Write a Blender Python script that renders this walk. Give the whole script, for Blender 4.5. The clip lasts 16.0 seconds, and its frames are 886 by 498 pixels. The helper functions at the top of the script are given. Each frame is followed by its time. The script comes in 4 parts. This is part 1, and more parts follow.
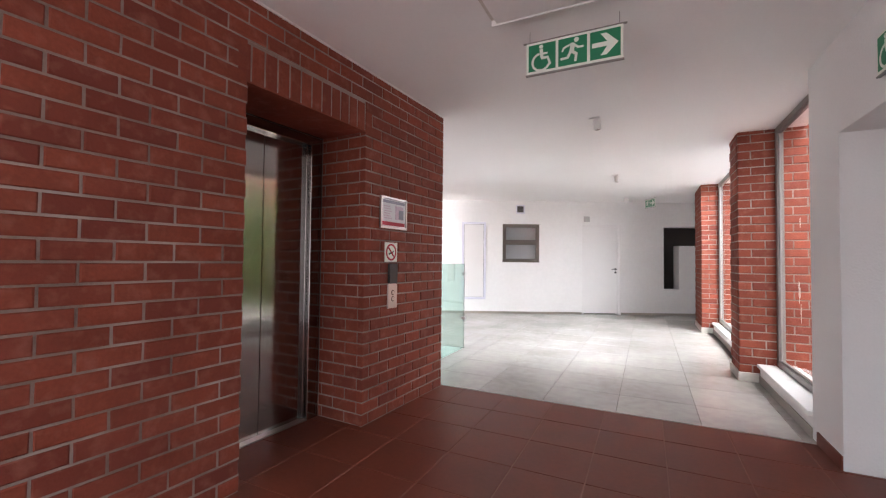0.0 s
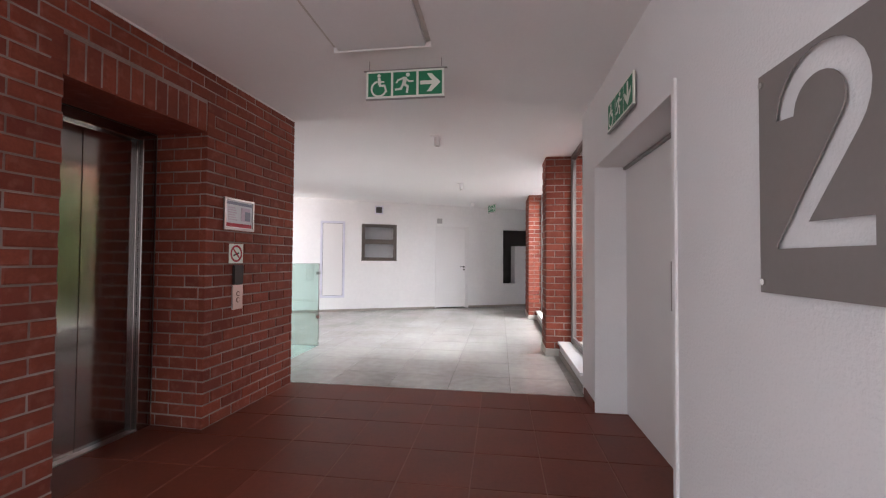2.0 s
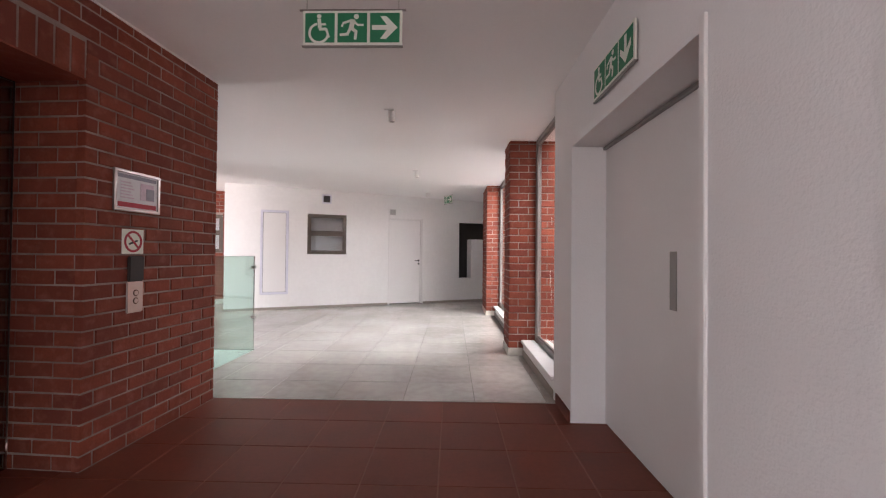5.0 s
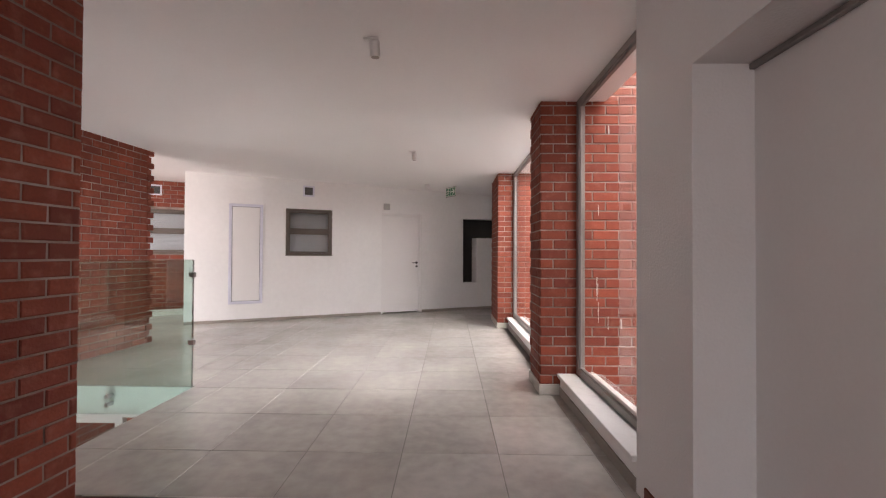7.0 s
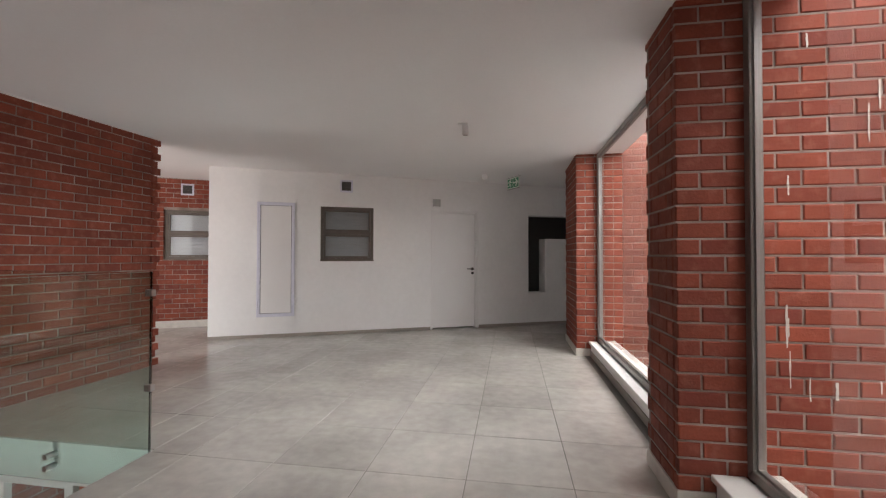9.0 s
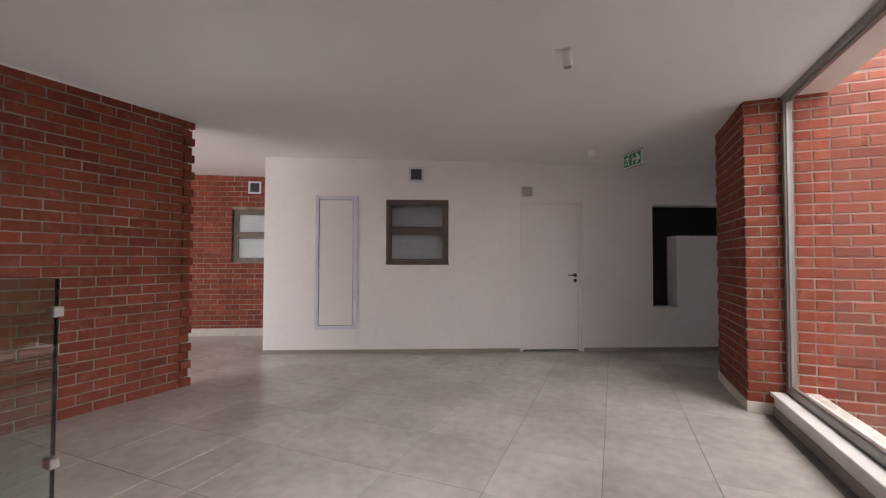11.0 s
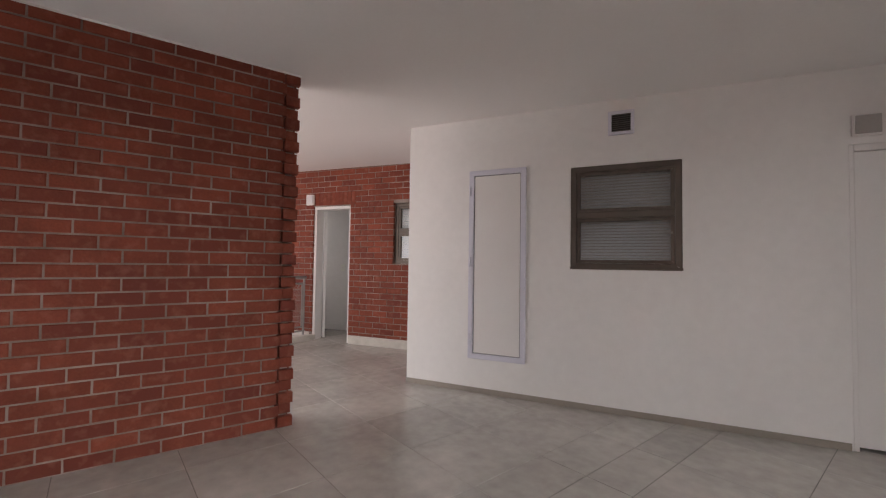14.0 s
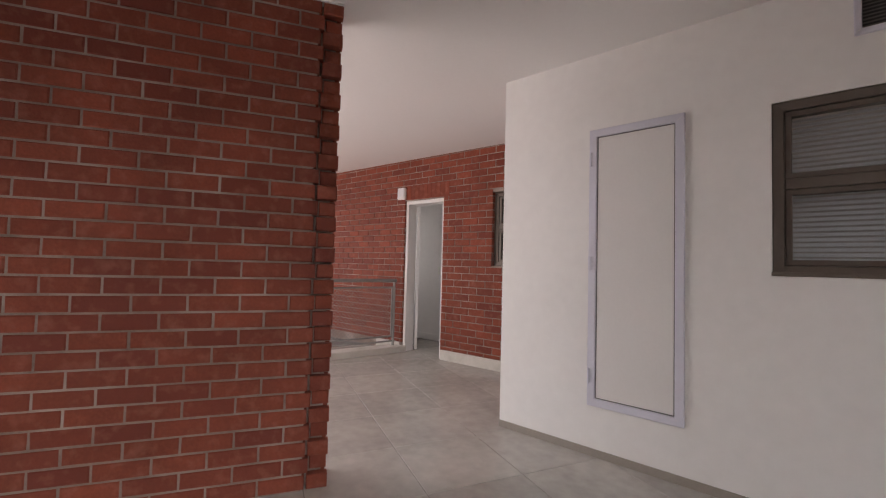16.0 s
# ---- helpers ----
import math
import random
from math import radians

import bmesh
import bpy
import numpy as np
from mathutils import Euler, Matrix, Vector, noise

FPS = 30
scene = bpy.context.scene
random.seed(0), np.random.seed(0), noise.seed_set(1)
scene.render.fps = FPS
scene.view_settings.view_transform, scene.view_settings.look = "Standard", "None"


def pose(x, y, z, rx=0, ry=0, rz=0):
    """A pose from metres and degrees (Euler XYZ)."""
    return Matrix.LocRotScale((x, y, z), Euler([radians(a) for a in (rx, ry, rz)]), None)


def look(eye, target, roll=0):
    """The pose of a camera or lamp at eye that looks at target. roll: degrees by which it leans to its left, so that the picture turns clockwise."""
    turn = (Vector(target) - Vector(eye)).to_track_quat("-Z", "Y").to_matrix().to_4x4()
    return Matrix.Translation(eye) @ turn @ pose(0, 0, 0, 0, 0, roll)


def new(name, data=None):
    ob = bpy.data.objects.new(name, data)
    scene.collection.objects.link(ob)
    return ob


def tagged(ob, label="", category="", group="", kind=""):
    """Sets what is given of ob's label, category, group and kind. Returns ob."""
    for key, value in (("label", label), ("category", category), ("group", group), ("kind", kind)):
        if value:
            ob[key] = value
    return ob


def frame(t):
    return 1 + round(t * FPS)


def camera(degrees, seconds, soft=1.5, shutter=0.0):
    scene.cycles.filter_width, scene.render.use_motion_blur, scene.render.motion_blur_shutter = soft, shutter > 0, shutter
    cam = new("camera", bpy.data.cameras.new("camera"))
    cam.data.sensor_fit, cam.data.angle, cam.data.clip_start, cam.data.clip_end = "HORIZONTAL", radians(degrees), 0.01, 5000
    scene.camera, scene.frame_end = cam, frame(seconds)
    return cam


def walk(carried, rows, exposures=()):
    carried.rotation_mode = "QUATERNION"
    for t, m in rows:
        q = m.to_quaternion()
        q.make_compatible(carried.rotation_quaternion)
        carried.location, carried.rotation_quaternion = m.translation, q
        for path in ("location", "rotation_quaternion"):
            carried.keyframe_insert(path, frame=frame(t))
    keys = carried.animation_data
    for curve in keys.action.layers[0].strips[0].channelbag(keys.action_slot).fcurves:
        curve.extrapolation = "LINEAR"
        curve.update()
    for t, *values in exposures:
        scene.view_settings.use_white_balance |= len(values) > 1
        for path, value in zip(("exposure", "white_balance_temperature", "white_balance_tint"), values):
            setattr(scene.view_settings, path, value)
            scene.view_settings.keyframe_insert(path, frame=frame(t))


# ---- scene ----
cam = camera(93.9, 16.0, 1.2)
SKY = 0.1
EXPOSURES = [(0.0, 3.9, 6250, 12), (1.5, 3.55, 6200, 13), (3.5, 3.5, 6250, 14), (4.2, 3.5, 6350, 15), (7.0, 3.12, 6850, 18), (9.0, 2.55, 6700, 12), (11.3, 2.3, 6850, 16), (12.5, 2.22, 6850, 16), (16.0, 2.3, 6900, 17)]
PATH = [
    (0, (0.054, -0.107, 1.226), (-0.83, 1.687, 1.281), 0.6),
    (0.5, (0.092, -0.19, 1.245), (-0.567, 1.697, 1.297), 0.6),
    (1, (0.176, -0.258, 1.255), (-0.28, 1.688, 1.308), 0.5),
    (1.5, (0.252, -0.33, 1.259), (-0.1, 1.638, 1.31), 0.3),
    (2, (0.319, -0.392, 1.254), (0.047, 1.589, 1.303), 0.4),
    (2.5, (0.351, -0.444, 1.249), (0.154, 1.545, 1.295), 0.5),
    (3, (0.353, -0.477, 1.244), (0.223, 1.519, 1.289), 0.6),
    (3.5, (0.347, -0.467, 1.235), (0.261, 1.531, 1.277), 0.6),
    (4, (0.311, -0.338, 1.221), (0.244, 1.66, 1.252), 0.6),
    (6.5, (0.128, 1.107, 1.238), (0.1, 3.107, 1.261), 0.4),
    (7, (0.117, 1.489, 1.242), (0.082, 3.489, 1.268), 0.3),
    (7.5, (0.12, 1.849, 1.254), (0.026, 3.847, 1.282), 0.3),
    (8, (0.118, 2.205, 1.255), (-0.028, 4.199, 1.286), 0.3),
    (8.5, (0.103, 2.558, 1.273), (-0.111, 4.546, 1.308), 0.1),
    (9, (0.078, 2.899, 1.286), (-0.245, 4.873, 1.321), 0.1),
    (11.5, (-0.199, 4.631, 1.254), (-1.082, 6.424, 1.313), 0.2),
    (12, (-0.315, 4.937, 1.26), (-1.336, 6.656, 1.317), 0.3),
    (12.5, (-0.458, 5.228, 1.252), (-1.631, 6.847, 1.309), 0.4),
    (13, (-0.587, 5.519, 1.247), (-1.9, 7.026, 1.307), 0.6),
    (13.5, (-0.74, 5.801, 1.252), (-2.173, 7.194, 1.316), 0.7),
    (14, (-0.908, 6.059, 1.238), (-2.445, 7.337, 1.306), 0.8),
    (14.5, (-1.096, 6.305, 1.234), (-2.753, 7.422, 1.303), 1.0),
    (15, (-1.309, 6.525, 1.221), (-3.056, 7.497, 1.292), 1.1),
    (15.5, (-1.525, 6.708, 1.216), (-3.329, 7.567, 1.296), 1.3),
    (16, (-1.719, 6.852, 1.209), (-3.552, 7.649, 1.29), 1.5),
]
walk(cam, [(t, look(eye, target, roll)) for t, eye, target, roll in PATH], EXPOSURES)

# ---- world, sun ----
world = bpy.data.worlds.new("world")
scene.world = world
world.use_nodes = True
wn = world.node_tree.nodes
sky = wn.new("ShaderNodeTexSky")
sky.sky_type, sky.sun_disc = "NISHITA", False
sky.sun_elevation, sky.sun_rotation = radians(56), radians(150)
sky.air_density, sky.dust_density, sky.ozone_density = 1.0, 4.0, 1.0
haze = wn.new("ShaderNodeMixRGB")
haze.inputs[0].default_value = 0.75
haze.inputs[2].default_value = (6.7, 6.9, 7.4, 1)
world.node_tree.links.new(sky.outputs[0], haze.inputs[1])
world.node_tree.links.new(haze.outputs[0], wn["Background"].inputs[0])
wn["Background"].inputs[1].default_value = SKY
sun = new("sun", bpy.data.lights.new("sun", "SUN"))
sun.data.energy, sun.data.angle, sun.data.color = 0.5, radians(60), (1, 0.97, 0.92)
sun.matrix_world = look((8, -14, 24), (0, 0, 0))


def daylight_lamp(x, y, z, w, h, turn, watts, down=0, spread=180):
    """An area lamp for daylight, at an opening or added where none is known."""
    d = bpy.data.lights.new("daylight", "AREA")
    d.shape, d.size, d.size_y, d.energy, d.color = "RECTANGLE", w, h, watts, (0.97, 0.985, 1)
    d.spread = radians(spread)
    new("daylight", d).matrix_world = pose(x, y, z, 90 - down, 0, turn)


daylight_lamp(-2.15, -1.95, 1.35, 2.0, 2.3, 270, 6)      # unseen west side of the lobby, assumed open to brighten the east wall
daylight_lamp(-5.6, 5.3, 1.35, 2.2, 2.3, 0, 7)         # open gallery beyond the brick wall
daylight_lamp(2.5, 7.3, 3.0, 2.15, 0.7, 90, 9, 22, 150)         # bay between the two brick fins
daylight_lamp(2.1, 4.3, 3.9, 1.2, 0.8, 90, 1.1, 58, 140)       # court outside the first window
daylight_lamp(1.62, 6.2, 2.15, 0.85, 0.7, 94, 1.7, 27, 60)      # sky over the court, low through the second window
daylight_lamp(-8.86, 8.52, 1.5, 0.5, 1.2, 298, 1.2)      # added lamp for the room behind the open door, no window built
daylight_lamp(-3.2, 3.75, -2.35, 1.8, 0.9, 0, 7, -35)        # added lamp on the storey below, lights the white slab edges; no opening built


# ---- materials ----
def mat(name, colour, rough=0.6, metal=0.0, vary=0.12, coarse=1.5, fine=60.0, bump=0.1, depth=0.002, per_object=0.0, tint=None, spots=None, stretch=None, rough_vary=0.08, spec=0.5):
    """A surface with cloudy variation at two scales, fine relief and, if wanted, a random shade for each piece."""
    m = bpy.data.materials.new(name)
    m.use_nodes = True
    n, l = m.node_tree.nodes, m.node_tree.links
    p = n["Principled BSDF"]
    p.inputs["Roughness"].default_value, p.inputs["Metallic"].default_value = rough, metal
    p.inputs["Specular IOR Level"].default_value = spec
    co = n.new("ShaderNodeTexCoord")
    src = co.outputs["Object"]
    geo = n.new("ShaderNodeNewGeometry")
    info = n.new("ShaderNodeObjectInfo")
    shift = n.new("ShaderNodeVectorMath")
    shift.operation = "ADD"
    l.new(geo.outputs["Position"], shift.inputs[0])
    mp = n.new("ShaderNodeMapping")
    l.new(shift.outputs[0], mp.inputs[0])
    if stretch:
        mp.inputs["Scale"].default_value = stretch
    big = n.new("ShaderNodeTexNoise")
    big.inputs["Scale"].default_value, big.inputs["Detail"].default_value = coarse, 4
    small = n.new("ShaderNodeTexNoise")
    small.inputs["Scale"].default_value, small.inputs["Detail"].default_value = fine, 3
    l.new(mp.outputs[0], big.inputs["Vector"])
    l.new(mp.outputs[0], small.inputs["Vector"])
    dark = [c * (1 - vary) for c in colour]
    light = [min(1, c * (1 + vary)) for c in colour]
    ramp = n.new("ShaderNodeValToRGB")
    ramp.color_ramp.elements[0].position, ramp.color_ramp.elements[1].position = 0.3, 0.7
    ramp.color_ramp.elements[0].color, ramp.color_ramp.elements[1].color = (*dark, 1), (*light, 1)
    mixf = n.new("ShaderNodeMath")
    mixf.operation = "MULTIPLY_ADD"
    mixf.inputs[1].default_value, mixf.inputs[2].default_value = 0.35, 0.0
    l.new(small.outputs["Fac"], mixf.inputs[0])
    addf = n.new("ShaderNodeMath")
    addf.operation = "MULTIPLY_ADD"
    addf.inputs[1].default_value = 0.65
    l.new(big.outputs["Fac"], addf.inputs[0])
    l.new(mixf.outputs[0], addf.inputs[2])
    l.new(addf.outputs[0], ramp.inputs[0])
    out = ramp.outputs[0]
    if per_object:
        hs = n.new("ShaderNodeHueSaturation")
        mr = n.new("ShaderNodeMapRange")
        mr.inputs[3].default_value, mr.inputs[4].default_value = 1 - per_object, 1 + per_object
        add = n.new("ShaderNodeMath")
        add.operation = "ADD"
        l.new(info.outputs["Random"], add.inputs[0])
        l.new(geo.outputs["Random Per Island"], add.inputs[1])
        fr = n.new("ShaderNodeMath")
        fr.operation = "FRACT"
        l.new(add.outputs[0], fr.inputs[0])
        l.new(fr.outputs[0], mr.inputs[0])
        l.new(mr.outputs[0], hs.inputs["Value"])
        l.new(out, hs.inputs["Color"])
        out = hs.outputs[0]
        if tint:
            mt = n.new("ShaderNodeMixRGB")
            pw = n.new("ShaderNodeMath")
            pw.operation = "MULTIPLY"
            pw.inputs[1].default_value = 7.31
            l.new(fr.outputs[0], pw.inputs[0])
            f2 = n.new("ShaderNodeMath")
            f2.operation = "FRACT"
            l.new(pw.outputs[0], f2.inputs[0])
            f3 = n.new("ShaderNodeMath")
            f3.operation = "POWER"
            f3.inputs[1].default_value = 2.0
            l.new(f2.outputs[0], f3.inputs[0])
            l.new(f3.outputs[0], mt.inputs[0])
            l.new(out, mt.inputs[1])
            mt.inputs[2].default_value = (*tint, 1)
            out = mt.outputs[0]
    if spots:
        sp = n.new("ShaderNodeTexNoise")
        sp.inputs["Scale"].default_value, sp.inputs["Detail"].default_value = spots[1], 6
        l.new(mp.outputs[0], sp.inputs["Vector"])
        sr = n.new("ShaderNodeMapRange")
        sr.inputs[1].default_value, sr.inputs[2].default_value = spots[2] - 0.1, spots[2] + 0.15
        sr.inputs[4].default_value = spots[3]
        l.new(sp.outputs["Fac"], sr.inputs[0])
        ms = n.new("ShaderNodeMixRGB")
        l.new(sr.outputs[0], ms.inputs[0])
        l.new(out, ms.inputs[1])
        ms.inputs[2].default_value = (*spots[0], 1)
        out = ms.outputs[0]
    l.new(out, p.inputs["Base Color"])
    rr = n.new("ShaderNodeMapRange")
    rr.inputs[3].default_value, rr.inputs[4].default_value = max(0.02, rough - rough_vary), min(1, rough + rough_vary)
    l.new(big.outputs["Fac"], rr.inputs[0])
    l.new(rr.outputs[0], p.inputs["Roughness"])
    if bump:
        b = n.new("ShaderNodeBump")
        b.inputs["Strength"].default_value, b.inputs["Distance"].default_value = bump, depth
        l.new(small.outputs["Fac"], b.inputs["Height"])
        l.new(b.outputs[0], p.inputs["Normal"])
    return m


def glass_mat(name, tint, rough=0.0):
    m = bpy.data.materials.new(name)
    m.use_nodes = True
    p = m.node_tree.nodes["Principled BSDF"]
    p.inputs["Base Color"].default_value = (*tint, 1)
    p.inputs["Transmission Weight"].default_value = 1
    p.inputs["Roughness"].default_value, p.inputs["IOR"].default_value = rough, 1.5
    return m


BRICK = mat("red_face_brick", (0.232, 0.058, 0.034), 0.72, vary=0.26, coarse=3.2, fine=70, bump=0.6, depth=0.004, per_object=0.10, tint=(0.17, 0.041, 0.028), spots=((0.42, 0.2, 0.15), 15, 0.62, 0.32), spec=0.2)
MORTAR = mat("grey_mortar", (0.23, 0.175, 0.15), 0.9, vary=0.3, coarse=5, fine=90, bump=0.8, depth=0.004, spots=((0.5, 0.44, 0.4), 2.6, 0.56, 0.65))
PLASTER = mat("white_roughcast_plaster", (0.79, 0.78, 0.775), 0.75, vary=0.035, coarse=1.2, fine=80, bump=0.45, depth=0.006)
SMOOTH = mat("white_smooth_plaster", (0.80, 0.79, 0.775), 0.7, vary=0.05, coarse=0.9, fine=14, bump=0.12, depth=0.003)
CEIL = mat("white_ceiling_paint", (0.82, 0.81, 0.80), 0.8, vary=0.025, coarse=0.7, fine=40, bump=0.05)
RED_TILE = mat("red_clay_tile", (0.16, 0.041, 0.024), 0.45, vary=0.2, coarse=2.5, fine=35, bump=0.12, depth=0.0015, per_object=0.09, rough_vary=0.06, spec=0.3)
RED_GROUT = mat("light_red_grout", (0.24, 0.11, 0.08), 0.85, vary=0.2, coarse=3)
GREY_TILE = mat("grey_porcelain_tile", (0.44, 0.42, 0.39), 0.2, vary=0.24, coarse=1.3, fine=11, bump=0.03, depth=0.001, per_object=0.07, rough_vary=0.06)
GREY_GROUT = mat("dark_grey_grout", (0.16, 0.15, 0.14), 0.9, vary=0.2, coarse=4)
SKIRT = mat("grey_skirting_tile", (0.31, 0.275, 0.24), 0.5, vary=0.1, coarse=3)
CONCRETE = mat("cream_painted_concrete", (0.58, 0.55, 0.50), 0.7, vary=0.12, coarse=4, fine=50, bump=0.2, spots=((0.4, 0.37, 0.33), 7, 0.6, 0.5))
SILL = mat("white_painted_sill", (0.76, 0.75, 0.73), 0.45, vary=0.05, coarse=3, spots=((0.5, 0.48, 0.45), 9, 0.68, 0.5))
ALU = mat("grey_anodised_aluminium", (0.27, 0.255, 0.24), 0.42, 0.55, vary=0.08, coarse=4, bump=0.02)
BRONZE = mat("bronze_anodised_aluminium", (0.135, 0.112, 0.094), 0.45, 0.4, vary=0.1, coarse=5, bump=0.02)
STEEL = mat("brushed_stainless_steel", (0.33, 0.315, 0.305), 0.11, 1.0, vary=0.08, coarse=6, fine=90, bump=0.012, depth=0.0003, stretch=(1, 1, 0.03), rough_vary=0.03)
CHROME = mat("polished_steel", (0.46, 0.45, 0.44), 0.32, 1.0, vary=0.05, coarse=10, bump=0.0)
DOOR_WHITE = mat("white_satin_paint", (0.77, 0.755, 0.74), 0.42, vary=0.03, coarse=1.5, bump=0.03)
LILAC = mat("pale_lilac_white_paint", (0.66, 0.66, 0.74), 0.45, vary=0.04, coarse=3, bump=0.03)
DARK = mat("dark_plastic", (0.03, 0.028, 0.027), 0.5, vary=0.2, coarse=8)
GRILLE = mat("grey_louvre", (0.12, 0.11, 0.105), 0.6, vary=0.1, coarse=6)
BOX_GREY = mat("grey_plastic", (0.40, 0.39, 0.375), 0.5, vary=0.06, coarse=10)
SCREW = mat("bright_steel", (0.78, 0.77, 0.75), 0.22, 1.0, vary=0.03, coarse=10, bump=0.0)
# dark base colour stands for the lack of light in closed rooms
DARK_ROOM = mat("unlit_room_grey", (0.11, 0.098, 0.09), 0.8, vary=0.2, coarse=2)
PLATE = mat("grey_brown_sign_plate", (0.24, 0.215, 0.205), 0.5, 0.25, vary=0.05, coarse=2, fine=80, bump=0.02)
GREEN = mat("safety_green", (0.012, 0.19, 0.085), 0.5, vary=0.06, coarse=8)
SIGN_WHITE = mat("sign_white", (0.78, 0.80, 0.72), 0.5, vary=0.03, coarse=8)
PAPER = mat("printed_paper", (0.70, 0.70, 0.72), 0.5, vary=0.05, coarse=12)
PRINT_GREY = mat("grey_print", (0.30, 0.30, 0.36), 0.6, vary=0.1, coarse=30)
PRINT_PINK = mat("pale_pink_print", (0.62, 0.50, 0.58), 0.6, vary=0.1, coarse=30)
SIGN_RED = mat("sign_red", (0.42, 0.02, 0.04), 0.5, vary=0.06, coarse=8)
BLIND = mat("white_venetian_blind", (0.72, 0.74, 0.78), 0.5, vary=0.04, coarse=4)
MESH_STEEL = mat("galvanised_mesh", (0.30, 0.29, 0.28), 0.5, 0.7, vary=0.15, coarse=8)
PAVING = mat("pale_paving", (0.34, 0.25, 0.21), 0.9, vary=0.2, coarse=0.8, fine=30, bump=0.3, depth=0.01)
BARK = mat("grey_bark", (0.12, 0.09, 0.07), 0.9, vary=0.3, coarse=6, bump=0.6, depth=0.01)
LEAF = mat("green_leaf", (0.085, 0.13, 0.03), 0.6, vary=0.35, coarse=3, bump=0.0, per_object=0.3)
GLASS = glass_mat("window_glass", (0.96, 0.98, 0.97))
GREEN_GLASS = glass_mat("green_tinted_glass", (0.80, 0.93, 0.885))
FROST = glass_mat("reeded_glass", (0.78, 0.79, 0.78), 0.14)

FAR_BRICK = bpy.data.materials.new("far_brickwork")
FAR_BRICK.use_nodes = True
fn, fl = FAR_BRICK.node_tree.nodes, FAR_BRICK.node_tree.links
fb = fn.new("ShaderNodeTexBrick")
fb.inputs["Color1"].default_value, fb.inputs["Color2"].default_value = (0.36, 0.115, 0.075, 1), (0.41, 0.145, 0.095, 1)
fb.inputs["Mortar"].default_value = (0.5, 0.42, 0.36, 1)
fb.inputs["Scale"].default_value, fb.inputs["Mortar Size"].default_value = 1.0, 0.008
fb.inputs["Brick Width"].default_value, fb.inputs["Row Height"].default_value = 0.234, 0.086
fc = fn.new("ShaderNodeTexCoord")
fm = fn.new("ShaderNodeMapping")
fm.inputs["Rotation"].default_value = (radians(90), 0, 0)
fl.new(fc.outputs["Object"], fm.inputs[0])
fl.new(fm.outputs[0], fb.inputs["Vector"])
fl.new(fb.outputs[0], fn["Principled BSDF"].inputs["Base Color"])
fn["Principled BSDF"].inputs["Roughness"].default_value = 0.85


# ---- building helpers ----
def part(name, bm, material, parent=None, label="", m=None):
    """Links a bmesh as one mesh object, under parent if given."""
    me = bpy.data.meshes.new(name)
    bmesh.ops.recalc_face_normals(bm, faces=bm.faces)
    bm.to_mesh(me)
    bm.free()
    me.materials.append(material)
    ob = new(name, me)
    if parent:
        ob.parent = parent
    if m is not None:
        ob.matrix_basis = m
    if label:
        ob["label"] = label
    return ob


def empty(name, m, label, category, group="", kind=""):
    ob = new(name)
    ob.empty_display_size = 0.1
    ob.matrix_basis = m
    return tagged(ob, label, category, group, kind)


def box(x0, x1, y0, y1, z0, z1, bevel=0.0, bm=None, segments=1):
    b = bm or bmesh.new()
    vs = [b.verts.new((x, y, z)) for x in (x0, x1) for y in (y0, y1) for z in (z0, z1)]
    fs = [b.faces.new([vs[i] for i in q]) for q in ((0, 1, 3, 2), (4, 6, 7, 5), (0, 4, 5, 1), (2, 3, 7, 6), (0, 2, 6, 4), (1, 5, 7, 3))]
    if bevel:
        es = list({e for f in fs for e in f.edges})
        bmesh.ops.bevel(b, geom=es, offset=bevel, segments=segments, affect="EDGES")
    return b


def rod(p, q, r, bm=None, sides=12, r2=None):
    b = bm or bmesh.new()
    p, q = Vector(p), Vector(q)
    m = Matrix.Translation((p + q) / 2) @ (q - p).to_track_quat("Z", "Y").to_matrix().to_4x4()
    bmesh.ops.create_cone(b, cap_ends=True, segments=sides, radius1=r, radius2=r if r2 is None else r2, depth=(q - p).length, matrix=m)
    return b


def ring(x0, x1, z0, z1, w, y0, y1, bevel=0.0):
    """A rectangular frame in the xz plane, w wide."""
    b = bmesh.new()
    outer = [(x0, z0), (x1, z0), (x1, z1), (x0, z1)]
    inner = [(x0 + w, z0 + w), (x1 - w, z0 + w), (x1 - w, z1 - w), (x0 + w, z1 - w)]
    v = [[b.verts.new((x, y, z)) for x, z in pts] for y in (y0, y1) for pts in (outer, inner)]
    for i in range(4):
        j = (i + 1) % 4
        b.faces.new((v[0][i], v[0][j], v[1][j], v[1][i]))
        b.faces.new((v[2][i], v[2][j], v[3][j], v[3][i]))
        b.faces.new((v[0][i], v[0][j], v[2][j], v[2][i]))
        b.faces.new((v[1][i], v[1][j], v[3][j], v[3][i]))
    if bevel:
        bmesh.ops.bevel(b, geom=b.edges[:], offset=bevel, segments=1, affect="EDGES")
    return b


def line(p0, p1):
    """The pose of a wall from p0 to p1: x runs along it, the room lies at -y, z is up. Also its length."""
    d = Vector((p1[0] - p0[0], p1[1] - p0[1]))
    return pose(p0[0], p0[1], 0, 0, 0, math.degrees(math.atan2(d.y, d.x))), d.length


